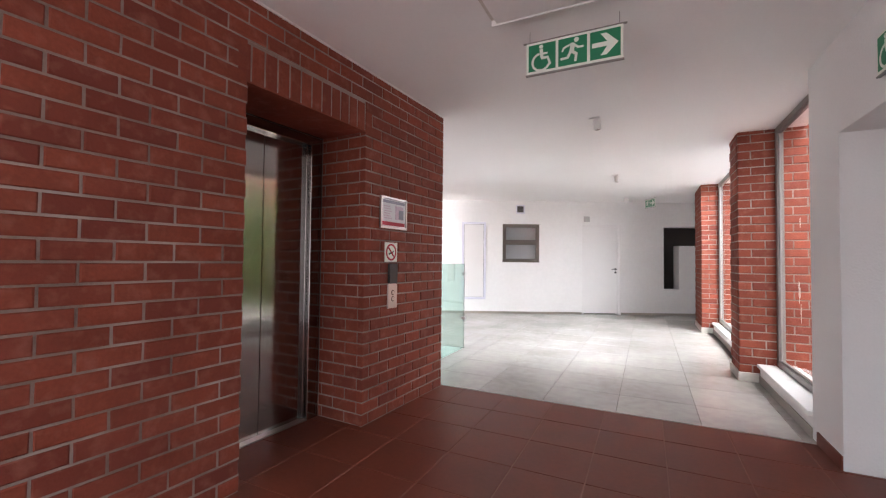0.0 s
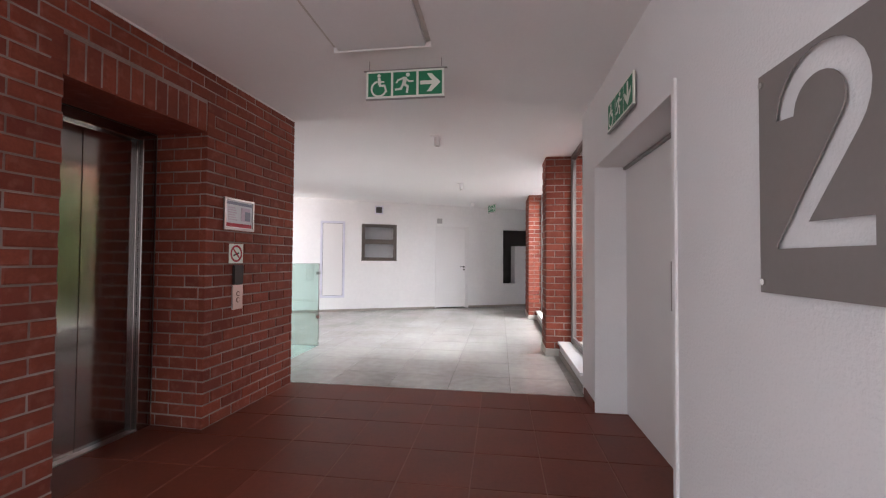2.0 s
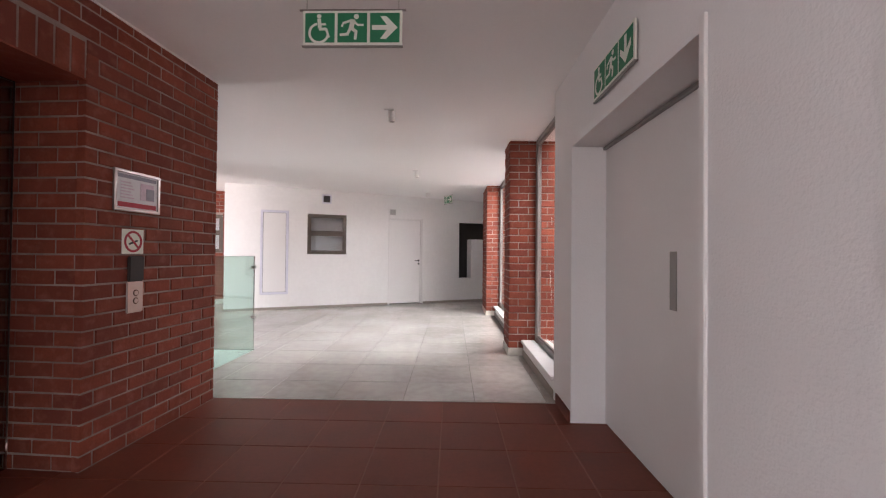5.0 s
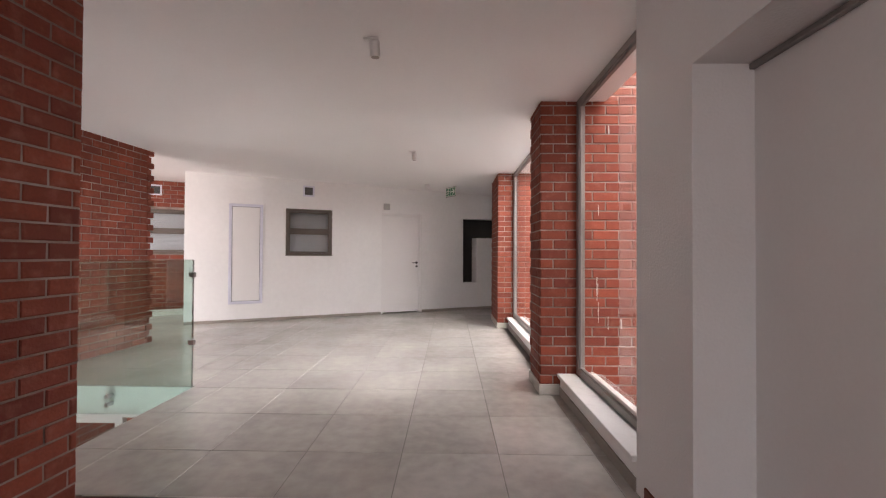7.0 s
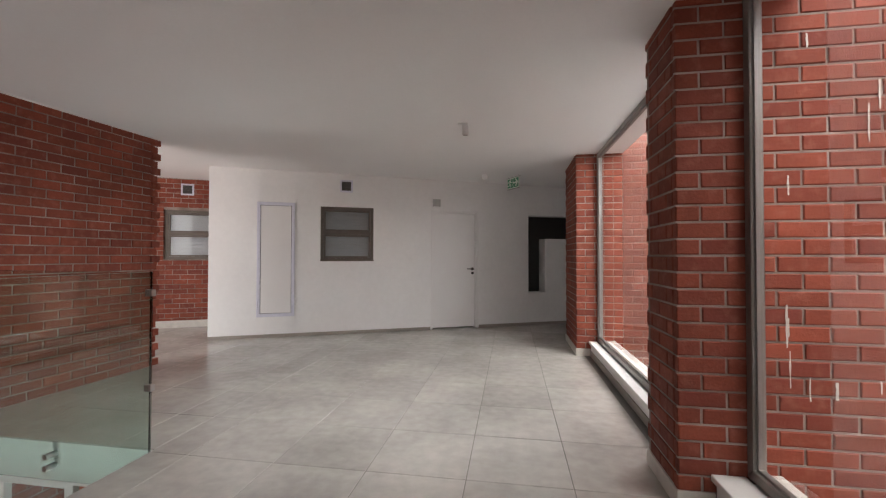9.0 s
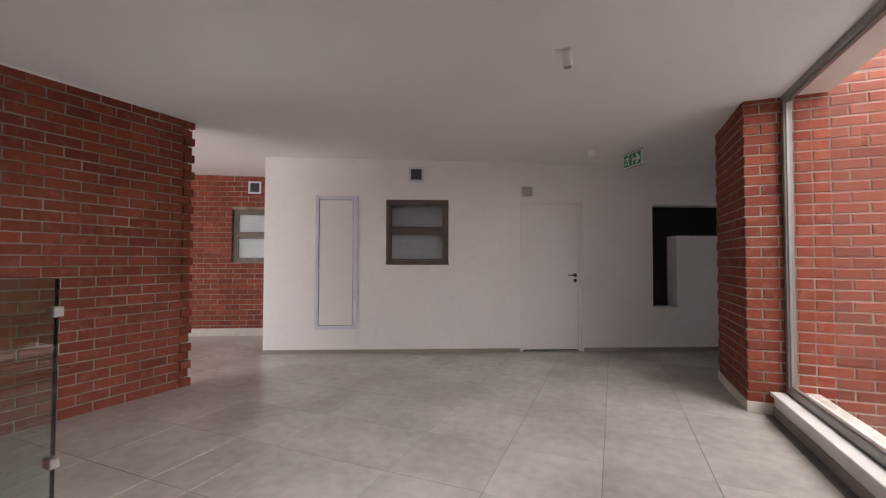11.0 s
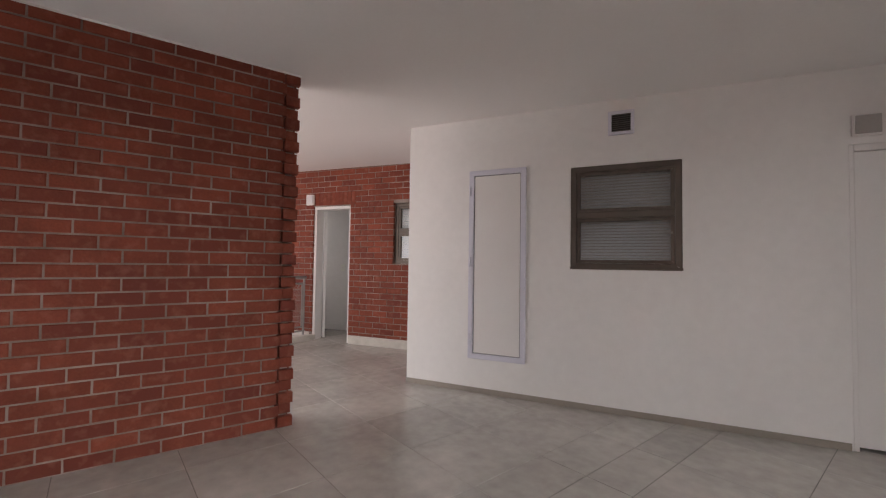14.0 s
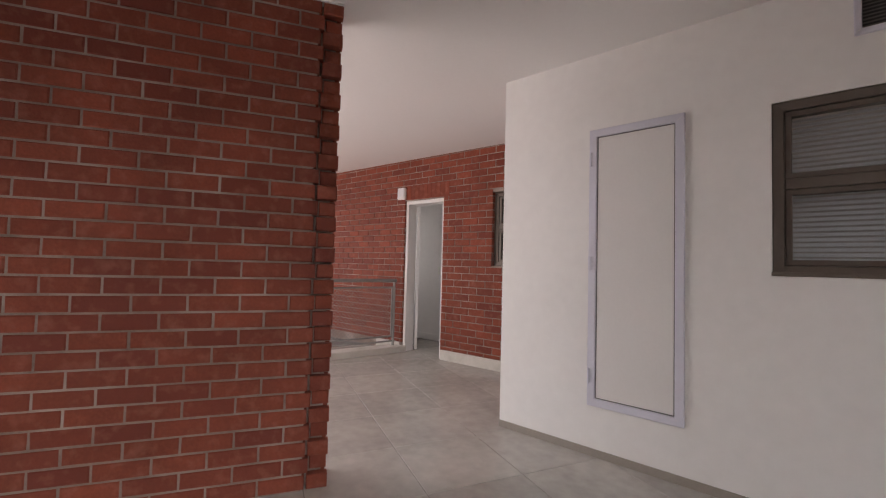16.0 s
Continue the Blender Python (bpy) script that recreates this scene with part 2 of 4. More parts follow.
def panel(length, z0, z1, thick, holes=(), x0=0.0, y0=0.0):
    """A wall slab with openings right through it, its face at y0."""
    xs = sorted({x0, length, *(h[0] for h in holes), *(h[1] for h in holes)})
    zs = sorted({z0, z1, *(h[2] for h in holes), *(h[3] for h in holes)})
    xs, zs = [x for x in xs if x0 <= x <= length], [z for z in zs if z0 <= z <= z1]
    b = bmesh.new()
    vs = {(i, k): b.verts.new((x, y0, z)) for i, x in enumerate(xs) for k, z in enumerate(zs)}
    for i in range(len(xs) - 1):
        for k in range(len(zs) - 1):
            cx, cz = (xs[i] + xs[i + 1]) / 2, (zs[k] + zs[k + 1]) / 2
            if not any(h[0] < cx < h[1] and h[2] < cz < h[3] for h in holes):
                b.faces.new((vs[i, k], vs[i + 1, k], vs[i + 1, k + 1], vs[i, k + 1]))
    for v in [v for v in b.verts if not v.link_faces]:
        b.verts.remove(v)
    got = bmesh.ops.extrude_face_region(b, geom=b.faces[:])
    bmesh.ops.translate(b, verts=[g for g in got["geom"] if isinstance(g, bmesh.types.BMVert)], vec=(0, thick, 0))
    return b


COURSE, STRETCH, JOINT = 0.0861, 0.234, 0.011
brick_meshes = {}


def brick_verts(w, h, v=0, d=0.05):
    """A brick with uneven, rubbed arrises; v picks one of several shapes."""
    rng = random.Random(v * 91 + 7)
    u = lambda a: rng.uniform(-a, a)
    c = [rng.uniform(0.003, 0.0075) for k in range(4)]
    pts = [(0, d, 0), (w, d, 0), (w, d, h), (0, d, h)]
    pts += [(u(0.0012), 0.005 + u(0.0015), u(0.001)), (w + u(0.0012), 0.005 + u(0.0015), u(0.001)), (w + u(0.0012), 0.005 + u(0.0015), h + u(0.001)), (u(0.0012), 0.005 + u(0.0015), h + u(0.001))]
    pts += [(c[0], u(0.0008), c[0]), (w - c[1], u(0.0008), c[1]), (w - c[2], u(0.0008), h - c[2]), (c[3], u(0.0008), h - c[3])]
    fs = [(8, 9, 10, 11)]
    for i in range(4):
        j = (i + 1) % 4
        fs += [(i, j, j + 4, i + 4), (i + 4, j + 4, j + 8, i + 8)]
    return pts, fs


def brick_mesh(w, h, v=0):
    key = (round(w, 3), round(h, 3), v)
    if key not in brick_meshes:
        me = bpy.data.meshes.new("brick")
        pts, fs = brick_verts(*key)
        me.from_pydata(pts, [], fs)
        me.materials.append(BRICK)
        brick_meshes[key] = me
    return brick_meshes[key]


BRICKWORK = []


def bricks(parent, m, length, z0, z1, holes=(), start=0.0, shift=0.0, single=(0, 0), tooth=False, bed=True):
    """Notes down a face of stretcher bond on the pose m: pieces in the stretch 'single' become objects of their own."""
    BRICKWORK.append((parent, m, length, z0, z1, holes, start, shift, single, tooth, bed))


def lay_bricks(parent, m, length, z0, z1, holes, start, shift, single, tooth, bed):
    rng = random.Random(int(length * 1000) + int(z0 * 77) + 5)
    pts, faces, count = [], [], 0
    joints = bmesh.new()
    n0, n1 = math.floor(z0 / COURSE), math.ceil(z1 / COURSE)
    for k in range(n0, n1):
        a, b = k * COURSE + JOINT / 2, (k + 1) * COURSE - JOINT / 2
        a, b = max(a, z0), min(b, z1)
        if b - a < 0.015:
            continue
        spans = [(start, length)]
        for h in holes:
            if h[2] < (a + b) / 2 < h[3]:
                spans = [q for s in spans for q in ((s[0], min(s[1], h[0])), (max(s[0], h[1]), s[1])) if q[1] - q[0] > 0.01]
        if bed:
            for s in spans:
                box(s[0], s[1], 0.0045, 0.02, k * COURSE - 0.005, k * COURSE + 0.005, bm=joints)
        x = shift + (STRETCH / 2 if k % 2 else 0) - STRETCH * 4
        while x > start:
            x -= STRETCH
        while x < length:
            for s in spans:
                p, q = max(x + JOINT / 2, s[0]), min(x + STRETCH - JOINT / 2, s[1])
                if q - p < 0.02:
                    continue
                cuts = [(p, q, rng.uniform(-0.0015, 0.0015))]
                if tooth and k % 2 and q > length - 0.01:
                    cuts = [(length - 0.092, length - 0.003, 0.042)]
                    if p < length - 0.14:
                        cuts.append((p, length - 0.1, rng.uniform(-0.0015, 0.0015)))
                elif tooth and k % 2 and q > length - 0.1:
                    cuts = [(p, length - 0.1, 0.0)]
                for p, q, dy in cuts:
                    place = Matrix.Translation((p, dy, a)) @ pose(0, 0, 0, 0, rng.uniform(-0.25, 0.25), 0)
                    if single[0] <= (p + q) / 2 <= single[1] and count < 300:
                        ob = new("brick", brick_mesh(q - p, b - a, rng.randrange(7)))
                        ob.parent = parent
                        ob.matrix_basis = m @ place
                        count += 1
                    else:
                        v, f = brick_verts(q - p, b - a, rng.randrange(7))
                        o = len(pts)
                        pts += [tuple(m @ (place @ Vector(c))) for c in v]
                        faces += [tuple(i + o for i in g) for g in f]
            x += STRETCH
    if bed:
        part("bed_joints", joints, MORTAR, parent, "flush bed joints of mortar", m)
    else:
        joints.free()
    if pts:
        me = bpy.data.meshes.new("brickwork")
        me.from_pydata(pts, [], faces)
        me.materials.append(BRICK)
        ob = new("brickwork", me)
        ob.parent = parent
        tagged(ob, kind="stuff")


def piece_mesh(name, w, d, h, material, c=0.002):
    """A tile with worn upper edges, its top at z 0."""
    me = bpy.data.meshes.new(name)
    pts = [(0, 0, -h), (w, 0, -h), (w, d, -h), (0, d, -h), (0, 0, -c), (w, 0, -c), (w, d, -c), (0, d, -c), (c, c, 0), (w - c, c, 0), (w - c, d - c, 0), (c, d - c, 0)]
    fs = [(8, 9, 10, 11)]
    for i in range(4):
        j = (i + 1) % 4
        fs += [(i, j, j + 4, i + 4), (i + 4, j + 4, j + 8, i + 8)]
    me.from_pydata(pts, [], fs)
    me.materials.append(material)
    return me


def setting(name, bm, material, label, category, m=None):
    return tagged(part(name, bm, material, m=m), label, category, kind="structure")

# ---- structure ----
H = 2.62          # ceiling at the window line
TOP = 2.74        # walls run up into the slab


def ceiling_at(x):
    """The slab falls a little towards the windows."""
    return H + 0.0082 * (0.92 - x)


# 3 m thick: the unseen upper mass is added to block high sky
slab = box(-9.6, 1.5, -4.3, 13.2, H, H + 3.0)
for v in slab.verts:
    v.co.z += ceiling_at(v.co.x) - H
setting("ceiling", slab, CEIL, "smooth white painted concrete ceiling of lobby and hall", "ceiling")
setting("ceiling_passage", box(2.09, 3.3, 8.92, 13.2, H, H + 3.0), CEIL, "white ceiling over the dark side passage", "ceiling")

# floors: a bed with the joints, tiles laid on it
lobby_floor = setting("floor_lobby", box(-2.5, 1.5, -4.2, 3.585, -0.3, -0.003), RED_GROUT, "red-brown clay tile floor of the lift lobby", "floor")
fb = box(-2.235, 1.5, 3.585, 5.36, -0.3, -0.003)
hall_floor = setting("floor_hall", fb, GREY_GROUT, "pale grey porcelain tile floor of the hall", "floor")
hall_north = setting("floor_north", box(-9.6, 1.4, 5.36, 13.2, -0.3, -0.003), GREY_GROUT, "pale grey porcelain tile floor towards the passage", "floor")
setting("floor_passage", box(1.4, 3.3, 8.86, 13.2, -0.3, -0.003), GREY_GROUT, "grey floor of the dark side passage", "floor")
setting("trim_threshold", box(-1.755, 1.1, 3.581, 3.591, -0.002, 0.0015), CHROME, "thin metal strip between red and grey tiles", "trim")

# east wall with the sliding-door niche
EAST, _ = line((1.1, 3.69), (1.1, -4.2))
wall_e = setting("wall_east", panel(7.89, 0, TOP, 0.42, [(0.505, 2.09, 0, 2.025)]), PLASTER, "white roughcast plaster wall beside the lift lobby", "wall", EAST)
setting("wall_closet", box(1.52, 1.6, 1.2, 3.69, 0, TOP), PLASTER, "white wall behind the sliding door", "wall")
setting("trim_jamb", box(2.09, 2.125, -0.012, 0.25, 0, 2.075, 0.003), DOOR_WHITE, "white painted corner strip of the door niche", "trim", EAST)
setting("baseboard_lobby", box(0.105, 0.5, -0.012, 0, 0.0, 0.085, 0.002), RED_TILE, "red clay tile skirting", "baseboard", EAST)

# low sill walls and windows on the east side
def window_wall(tag, y0, y1, inset=0.14):
    m, n = line((1.1, y1), (1.1, y0))
    setting("wall_sill_" + tag, box(0.0, n, 0.0, 0.3, 0, 0.155), SMOOTH, "low white plaster wall under the tall window", "wall", m)
    setting("window_sill_" + tag, box(0.0, n, -0.028, inset - 0.005, 0.1555, 0.19, 0.004), SILL, "white painted window sill with scuffs", "sill", m)
    setting("baseboard_" + tag, box(0.0, n, -0.010, -0.0005, 0, 0.075, 0.002), SKIRT, "grey tile skirting under the window", "baseboard", m)
    w = empty("window_" + tag, m, "tall fixed window with grey aluminium frame, floor to ceiling", "window", kind="structure")
    part("window_frame", ring(0.0, n, 0.191, H - 0.001, 0.055, inset, inset + 0.065, 0.004), ALU, w)
    part("glazing_bead", ring(0.054, n - 0.054, 0.245, H - 0.054, 0.014, inset + 0.015, inset + 0.05, 0.002), ALU, w)
    pane = part("pane", box(0.06, n - 0.06, inset + 0.03, inset + 0.036, 0.251, H - 0.06), GLASS, w, "clear glass pane with smears")
    pane.visible_shadow = False
    part("weather_bar", box(0.0, n, inset + 0.066, 0.3, 0.1555, 0.205), CONCRETE, w)
    return w


window_wall("1", 3.692, 5.198)
window_wall("2", 5.672, 8.503, 0.08)


# brick fins that pass from hall to outside
def fin(name, y0, y1, x1):
    ob = setting(name, box(0.927, x1 - 0.007, y0 + 0.007, y1 - 0.007, -3.2, 5.6), MORTAR, "red face-brick pillar running out through the window line", "pillar")
    ms, n = line((0.92, y0), (x1, y0))
    mw, nw = line((0.92, y1), (0.92, y0))
    mn, nn = line((x1, y1), (0.92, y1))
    me, ne = line((x1, y0), (x1, y1))
    bricks(ob, ms, n, 0.095, TOP, single=(0, 2))
    bricks(ob, ms, n, TOP, 5.6, start=0.59)
    bricks(ob, ms, n, -3.2, 0.095, start=0.5)
    bricks(ob, mw, nw - 0.052, 0.095, TOP, start=0.052, shift=0.1, single=(0, 2))
    bricks(ob, mn, n, 0.095, TOP, shift=0.05)
    bricks(ob, mn, n - 0.59, TOP, 5.6, shift=0.05)
    bricks(ob, me, ne - 0.052, -1.0, 5.6, start=0.052, shift=0.1)
    bm = box(0.913, 1.095, y0 - 0.007, y1 + 0.007, 0, 0.092, 0.003)
    part("plinth", bm, CONCRETE, ob, "cream concrete plinth")
    return ob


fin_1 = fin("pillar_1", 5.2, 5.67, 2.04)
drip_rng = random.Random(4)
for i in range(10):
    x, z, h = 1.42 + 0.45 * drip_rng.random(), 0.5 + 1.9 * drip_rng.random(), drip_rng.uniform(0.05, 0.22)
    w = drip_rng.uniform(0.004, 0.009)
    b = bmesh.new()
    left = [b.verts.new((x - w * drip_rng.uniform(0.3, 1), 5.1965, z - h * k / 5)) for k in range(6)]
    right = [b.verts.new((x + w * drip_rng.uniform(0.3, 1), 5.1965, z - h * k / 5)) for k in range(6)]
    for k in range(5):
        b.faces.new((left[k], left[k + 1], right[k + 1], right[k]))
    part("lime_streak", b, CONCRETE, fin_1, "white lime streak on the brick")
fin_2 = fin("pillar_2", 8.505, 9.54, 2.04)

# lift block
LIFT, LN = line((-1.82 - 0.0556 * 6.4, -4.0), (-1.755, 3.55))
lo, hi = 5.415, 6.388        # the opening along the wall
lift_wall = setting("wall_lift", panel(LN - 0.012, 0, TOP, 0.44, [(lo - 0.008, hi + 0.008, 0, 2.19)], x0=4.2, y0=0.007), MORTAR, "red face-brick wall of the lift shaft", "wall", LIFT)
L4 = Matrix.Identity(4)
bricks(lift_wall, L4, LN, 0, TOP, [(lo, hi, 0, 2.40)], start=4.2, shift=lo - 0.117, single=(4.4, 9))
bricks(lift_wall, pose(hi, 0, 0, 0, 0, 0) @ pose(0, 0.44, 0, 0, 0, -90), 0.44 - 0.052, 0, 2.18, shift=0.03, single=(0, 1))
bricks(lift_wall, pose(lo, 0, 0, 0, 0, 90), 0.44, 0, 2.18, start=0.052, shift=0.1)
NORTH, NN = line((-1.755, 3.55), (-4.4, 3.55))
lift_north = setting("wall_lift_north", box(0.46, NN, 0.012, 0.2, -3.2, TOP), MORTAR, "red face-brick side of the lift shaft above the stairwell", "wall", NORTH)
bricks(lift_north, L4, NN, 0, TOP, start=0.052, shift=0.02)
bricks(lift_north, L4, NN, -3.2, 0, start=0.45, shift=0.02)
setting("wall_shaft", box(-4.4, -2.6, -4.2, 3.35, 0, TOP), DARK_ROOM, "plain back of the lift shaft", "wall")
# unseen end wall; its opening is made up to let sky light in
setting("wall_south", panel(3.6, 0, TOP, 0.2, [(1.2, 2.3, 0, 2.1)], y0=0), PLASTER, "unseen white plaster end wall with an opening added for daylight", "wall", line((1.5, -3.2), (-2.1, -3.2))[0])
soldier_mesh = brick_mesh(0.075, 0.2)
for i in range(13):
    ob = new("brick", soldier_mesh)
    ob.parent, ob.matrix_basis = lift_wall, pose(lo - 0.06 + i * 0.0861, 0.001, 2.187)
part("lintel_soffit", box(lo, hi, 0.0, 0.43, 2.178, 2.186), BRICK, lift_wall, "brick soffit over the lift doors")

# brick wall across the stairwell, with a toothed end
BW, BN = line((-4.32, 3.5), (-4.042, 7.215))
wall_w = setting("wall_west", box(0, BN - 0.13, 0.006, 0.22, -3.2, TOP), MORTAR, "red face-brick wall with a toothed end", "wall", BW)
part("end_core", box(BN - 0.13, BN - 0.03, 0.06, 0.212, -0.2, TOP), MORTAR, wall_w)
bricks(wall_w, L4, BN, 0.0, TOP, shift=BN - 15.5 * STRETCH + JOINT / 2, single=(2.0, 9), tooth=True, bed=False)
bricks(wall_w, L4, BN, -3.2, 0.0)
bricks(wall_w, pose(BN - 0.005, 0, 0, 0, 0, 90), 0.22, 0, TOP, start=0.085, shift=0.1)
setting("trim_ceiling_line", box(1.6, BN, -0.012, 0.0, H + 0.032, H + 0.046), CEIL, "white paint line where brick meets ceiling", "trim", BW)
setting("trim_ceiling_lift", box(4.2, LN, -0.012, 0.0, H + 0.014, H + 0.03), CEIL, "white paint line where brick meets ceiling", "trim", LIFT)

# skewed white wall at the end of the hall
A, B, C, F = (-4.482, 8.562), (-1.316, 10.038), (-0.494, 10.421), (2.814, 11.964)
WA, WL = line(A, B)
wall_n = setting("wall_north", panel(WL, 0, TOP, 0.24, [(1.641, 2.502, 1.204, 2.1)]), SMOOTH, "white plaster wall with service hatch and window", "wall", WA)
WD, DL = line(B, C)
setting("wall_north_door", panel(DL, 0, TOP, 0.24, [(0.012, DL - 0.045, 0, 2.1)]), SMOOTH, "white plaster wall round the flush door", "wall", WD)
WC, CL = line(C, F)
wall_c = setting("wall_north_corner", panel(CL, 0, TOP, 0.24, [(0.993, 1.345, 0.605, 2.054), (1.345, 2.4, 1.62, 2.054)]), SMOOTH, "white plaster wall in shade with an L-shaped dark opening", "wall", WC)
setting("wall_return", box(0.0, 0.2, 0.2405, 1.3, 0, TOP), SMOOTH, "white return of the plaster wall", "wall", WA)
for tag, m, n in (("north", WA, WL), ("corner", WC, CL)):
    setting("baseboard_" + tag, box(0, n, -0.010, -0.0005, 0, 0.05, 0.002), SKIRT, "grey tile skirting along the white wall", "baseboard", m)
# side passage, closed and dark
setting("wall_passage_south", box(0.95, 3.3, 9.542, 9.6, 0, TOP), SMOOTH, "white wall of the dark passage", "wall")
setting("wall_passage_east", box(3.1, 3.3, 9.6, 13.2, 0, TOP), SMOOTH, "white wall at the end of the dark passage", "wall")
# closed room behind the opening, its darkness put into the wall colour
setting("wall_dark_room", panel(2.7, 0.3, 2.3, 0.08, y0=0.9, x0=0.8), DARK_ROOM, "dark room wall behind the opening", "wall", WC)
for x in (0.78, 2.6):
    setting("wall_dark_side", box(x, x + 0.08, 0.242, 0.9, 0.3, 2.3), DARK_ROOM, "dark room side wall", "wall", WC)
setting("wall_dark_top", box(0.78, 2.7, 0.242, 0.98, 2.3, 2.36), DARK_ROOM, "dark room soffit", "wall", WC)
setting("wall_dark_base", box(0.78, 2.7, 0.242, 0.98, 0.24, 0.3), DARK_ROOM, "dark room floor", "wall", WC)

# passage wall of brick with a window and an open door
E0 = (-7.296, 8.672)
du = Vector((math.cos(radians(28)), math.sin(radians(28))))
P0, P1 = (E0[0] - 3.2 * du.x, E0[1] - 3.2 * du.y), (E0[0] + 3.4 * du.x, E0[1] + 3.4 * du.y)
CW, CN = line(P0, P1)
o = 3.2
cor_holes = [(o + 0.0, o + 0.70, 0, 2.11), (o + 1.45, o + 2.38, 1.22, 2.11)]
wall_p = setting("wall_passage", panel(CN, 0, TOP, 0.22, cor_holes, y0=0.007), MORTAR, "orange-red face-brick wall along the open passage", "wall", CW)
ch = [(cor_holes[0][0], cor_holes[0][1], 0, 2.11), cor_holes[1], (o - 0.05, o + 0.79, 2.11, 2.33)]
bricks(wall_p, L4, CN, 0.13, TOP, ch, single=(o - 0.1, o + 2.6))
for i in range(11):
    ob = new("brick", soldier_mesh)
    ob.parent, ob.matrix_basis = wall_p, pose(o - 0.045 + i * 0.0758, 0.001, 2.122)
setting("baseboard_passage", box(o + 0.71, CN, -0.012, -0.0005, 0, 0.125, 0.003), CONCRETE, "pale concrete skirting below the brick", "baseboard", CW)
setting("baseboard_passage_end", box(o - 0.5, o - 0.03, -0.012, -0.0005, 0, 0.125, 0.003), CONCRETE, "pale concrete skirting below the brick", "baseboard", CW)

# stairwell: slab fascias and the storey below
setting("trim_fascia_north", box(-4.3, -2.235, 5.333, 5.359, -0.3, -0.0125), SMOOTH, "white slab edge above the stairwell", "trim")
setting("trim_fascia_east", box(-2.26, -2.236, 3.59, 5.332, -0.3, -0.0125), SMOOTH, "white slab edge above the stairwell", "trim")
setting("floor_below", box(-4.4, 1.5, 3.3, 9.0, -3.25, -3.0), RED_TILE, "red tiled floor of the storey below", "floor")
setting("wall_below_north", box(-4.4, 1.5, 7.0, 7.2, -3.0, -0.3), FAR_BRICK, "red brick wall of the storey below", "wall")
setting("wall_below_east", box(1.3, 1.5, 3.3, 7.0, -3.0, -0.3), SMOOTH, "white wall of the storey below", "wall")
setting("wall_below_south", box(-2.2, 1.3, 3.3, 3.5, -3.0, -0.3), SMOOTH, "white wall of the storey below", "wall")
setting("wall_below_pier", box(-3.0, -1.0, 5.45, 5.65, -3.0, -0.301), FAR_BRICK, "brick pier on the storey below", "wall")
sf = empty("glazed_screen", pose(-4.3, 5.43, -3.0), "white-framed glazed screen on the storey below", "screen")
part("frame", ring(0, 1.27, 0, 2.68, 0.075, 0, 0.06, 0.003), DOOR_WHITE, sf)
part("mullion", box(0.60, 0.66, 0.0, 0.06, 0.075, 2.605, 0.003), DOOR_WHITE, sf)
part("pane", box(0.07, 1.2, 0.028, 0.034, 0.07, 2.61), GLASS, sf).visible_shadow = False


# ---- things: lift ----
ld = empty("lift_door", LIFT @ pose(lo, 0.44, 0), "brushed stainless steel lift doors, closed, in a steel frame", "lift door")
W = hi - lo
part("frame", box(0.002, 0.10, 0.0, 0.09, 0, 2.176, 0.004), STEEL, ld)
part("frame", box(W - 0.112, W - 0.002, 0.0, 0.09, 0, 2.176, 0.004), STEEL, ld)
part("frame_step", box(W - 0.135, W - 0.113, 0.028, 0.09, 0, 2.10, 0.002), STEEL, ld)
part("frame_step", box(0.101, 0.122, 0.028, 0.09, 0, 2.10, 0.002), STEEL, ld)
part("header", box(0.10, W - 0.112, 0.0, 0.09, 2.105, 2.176, 0.004), STEEL, ld)
mid = 0.10 + (W - 0.212) / 2
part("door_panel", box(0.12, mid - 0.0015, 0.055, 0.085, 0.012, 2.104, 0.002), STEEL, ld)
part("door_panel", box(mid + 0.0015, W - 0.13, 0.055, 0.085, 0.012, 2.104, 0.002), STEEL, ld)
part("sill", box(0.10, W - 0.11, 0.0, 0.12, 0.0005, 0.01, 0.001), CHROME, ld, "grooved metal threshold")

fr = empty("notice_frame", LIFT @ pose(6.56, 0, 1.475), "silver clip frame with a printed notice on the brick wall", "frame")
part("frame", ring(0, 0.36, 0, 0.255, 0.02, -0.018, 0.0, 0.003), CHROME, fr)
part("sheet", box(0.018, 0.342, -0.008, -0.001, 0.018, 0.237), PAPER, fr, "white printed sheet")
part("header_bar", box(0.03, 0.33, -0.0105, -0.0085, 0.205, 0.228), PRINT_GREY, fr, "dark grey print")
part("footer_bar", box(0.03, 0.33, -0.0105, -0.0085, 0.026, 0.056), SIGN_RED, fr, "red printed bar")
for k in range(6):
    part("print_bar", box(0.05, 0.15 - 0.012 * (k % 3), -0.0105, -0.0085, 0.08 + k * 0.019, 0.088 + k * 0.019), PRINT_PINK, fr)
part("print_block", box(0.20, 0.31, -0.0105, -0.0085, 0.08, 0.19), PRINT_PINK, fr)
part("print_block", box(0.245, 0.31, -0.0125, -0.0106, 0.085, 0.16), PRINT_GREY, fr)


def disc_ring(r0, r1, y0, y1, n=32):
    b = bmesh.new()
    v = [[b.verts.new((r * math.cos(2 * math.pi * i / n), y, r * math.sin(2 * math.pi * i / n))) for i in range(n)] for y in (y0, y1) for r in (r0, r1)]
    for i in range(n):
        j = (i + 1) % n
        for a, c in ((0, 1), (2, 3), (0, 2), (1, 3)):
            b.faces.new((v[a][i], v[a][j], v[c][j], v[c][i]))
    return b


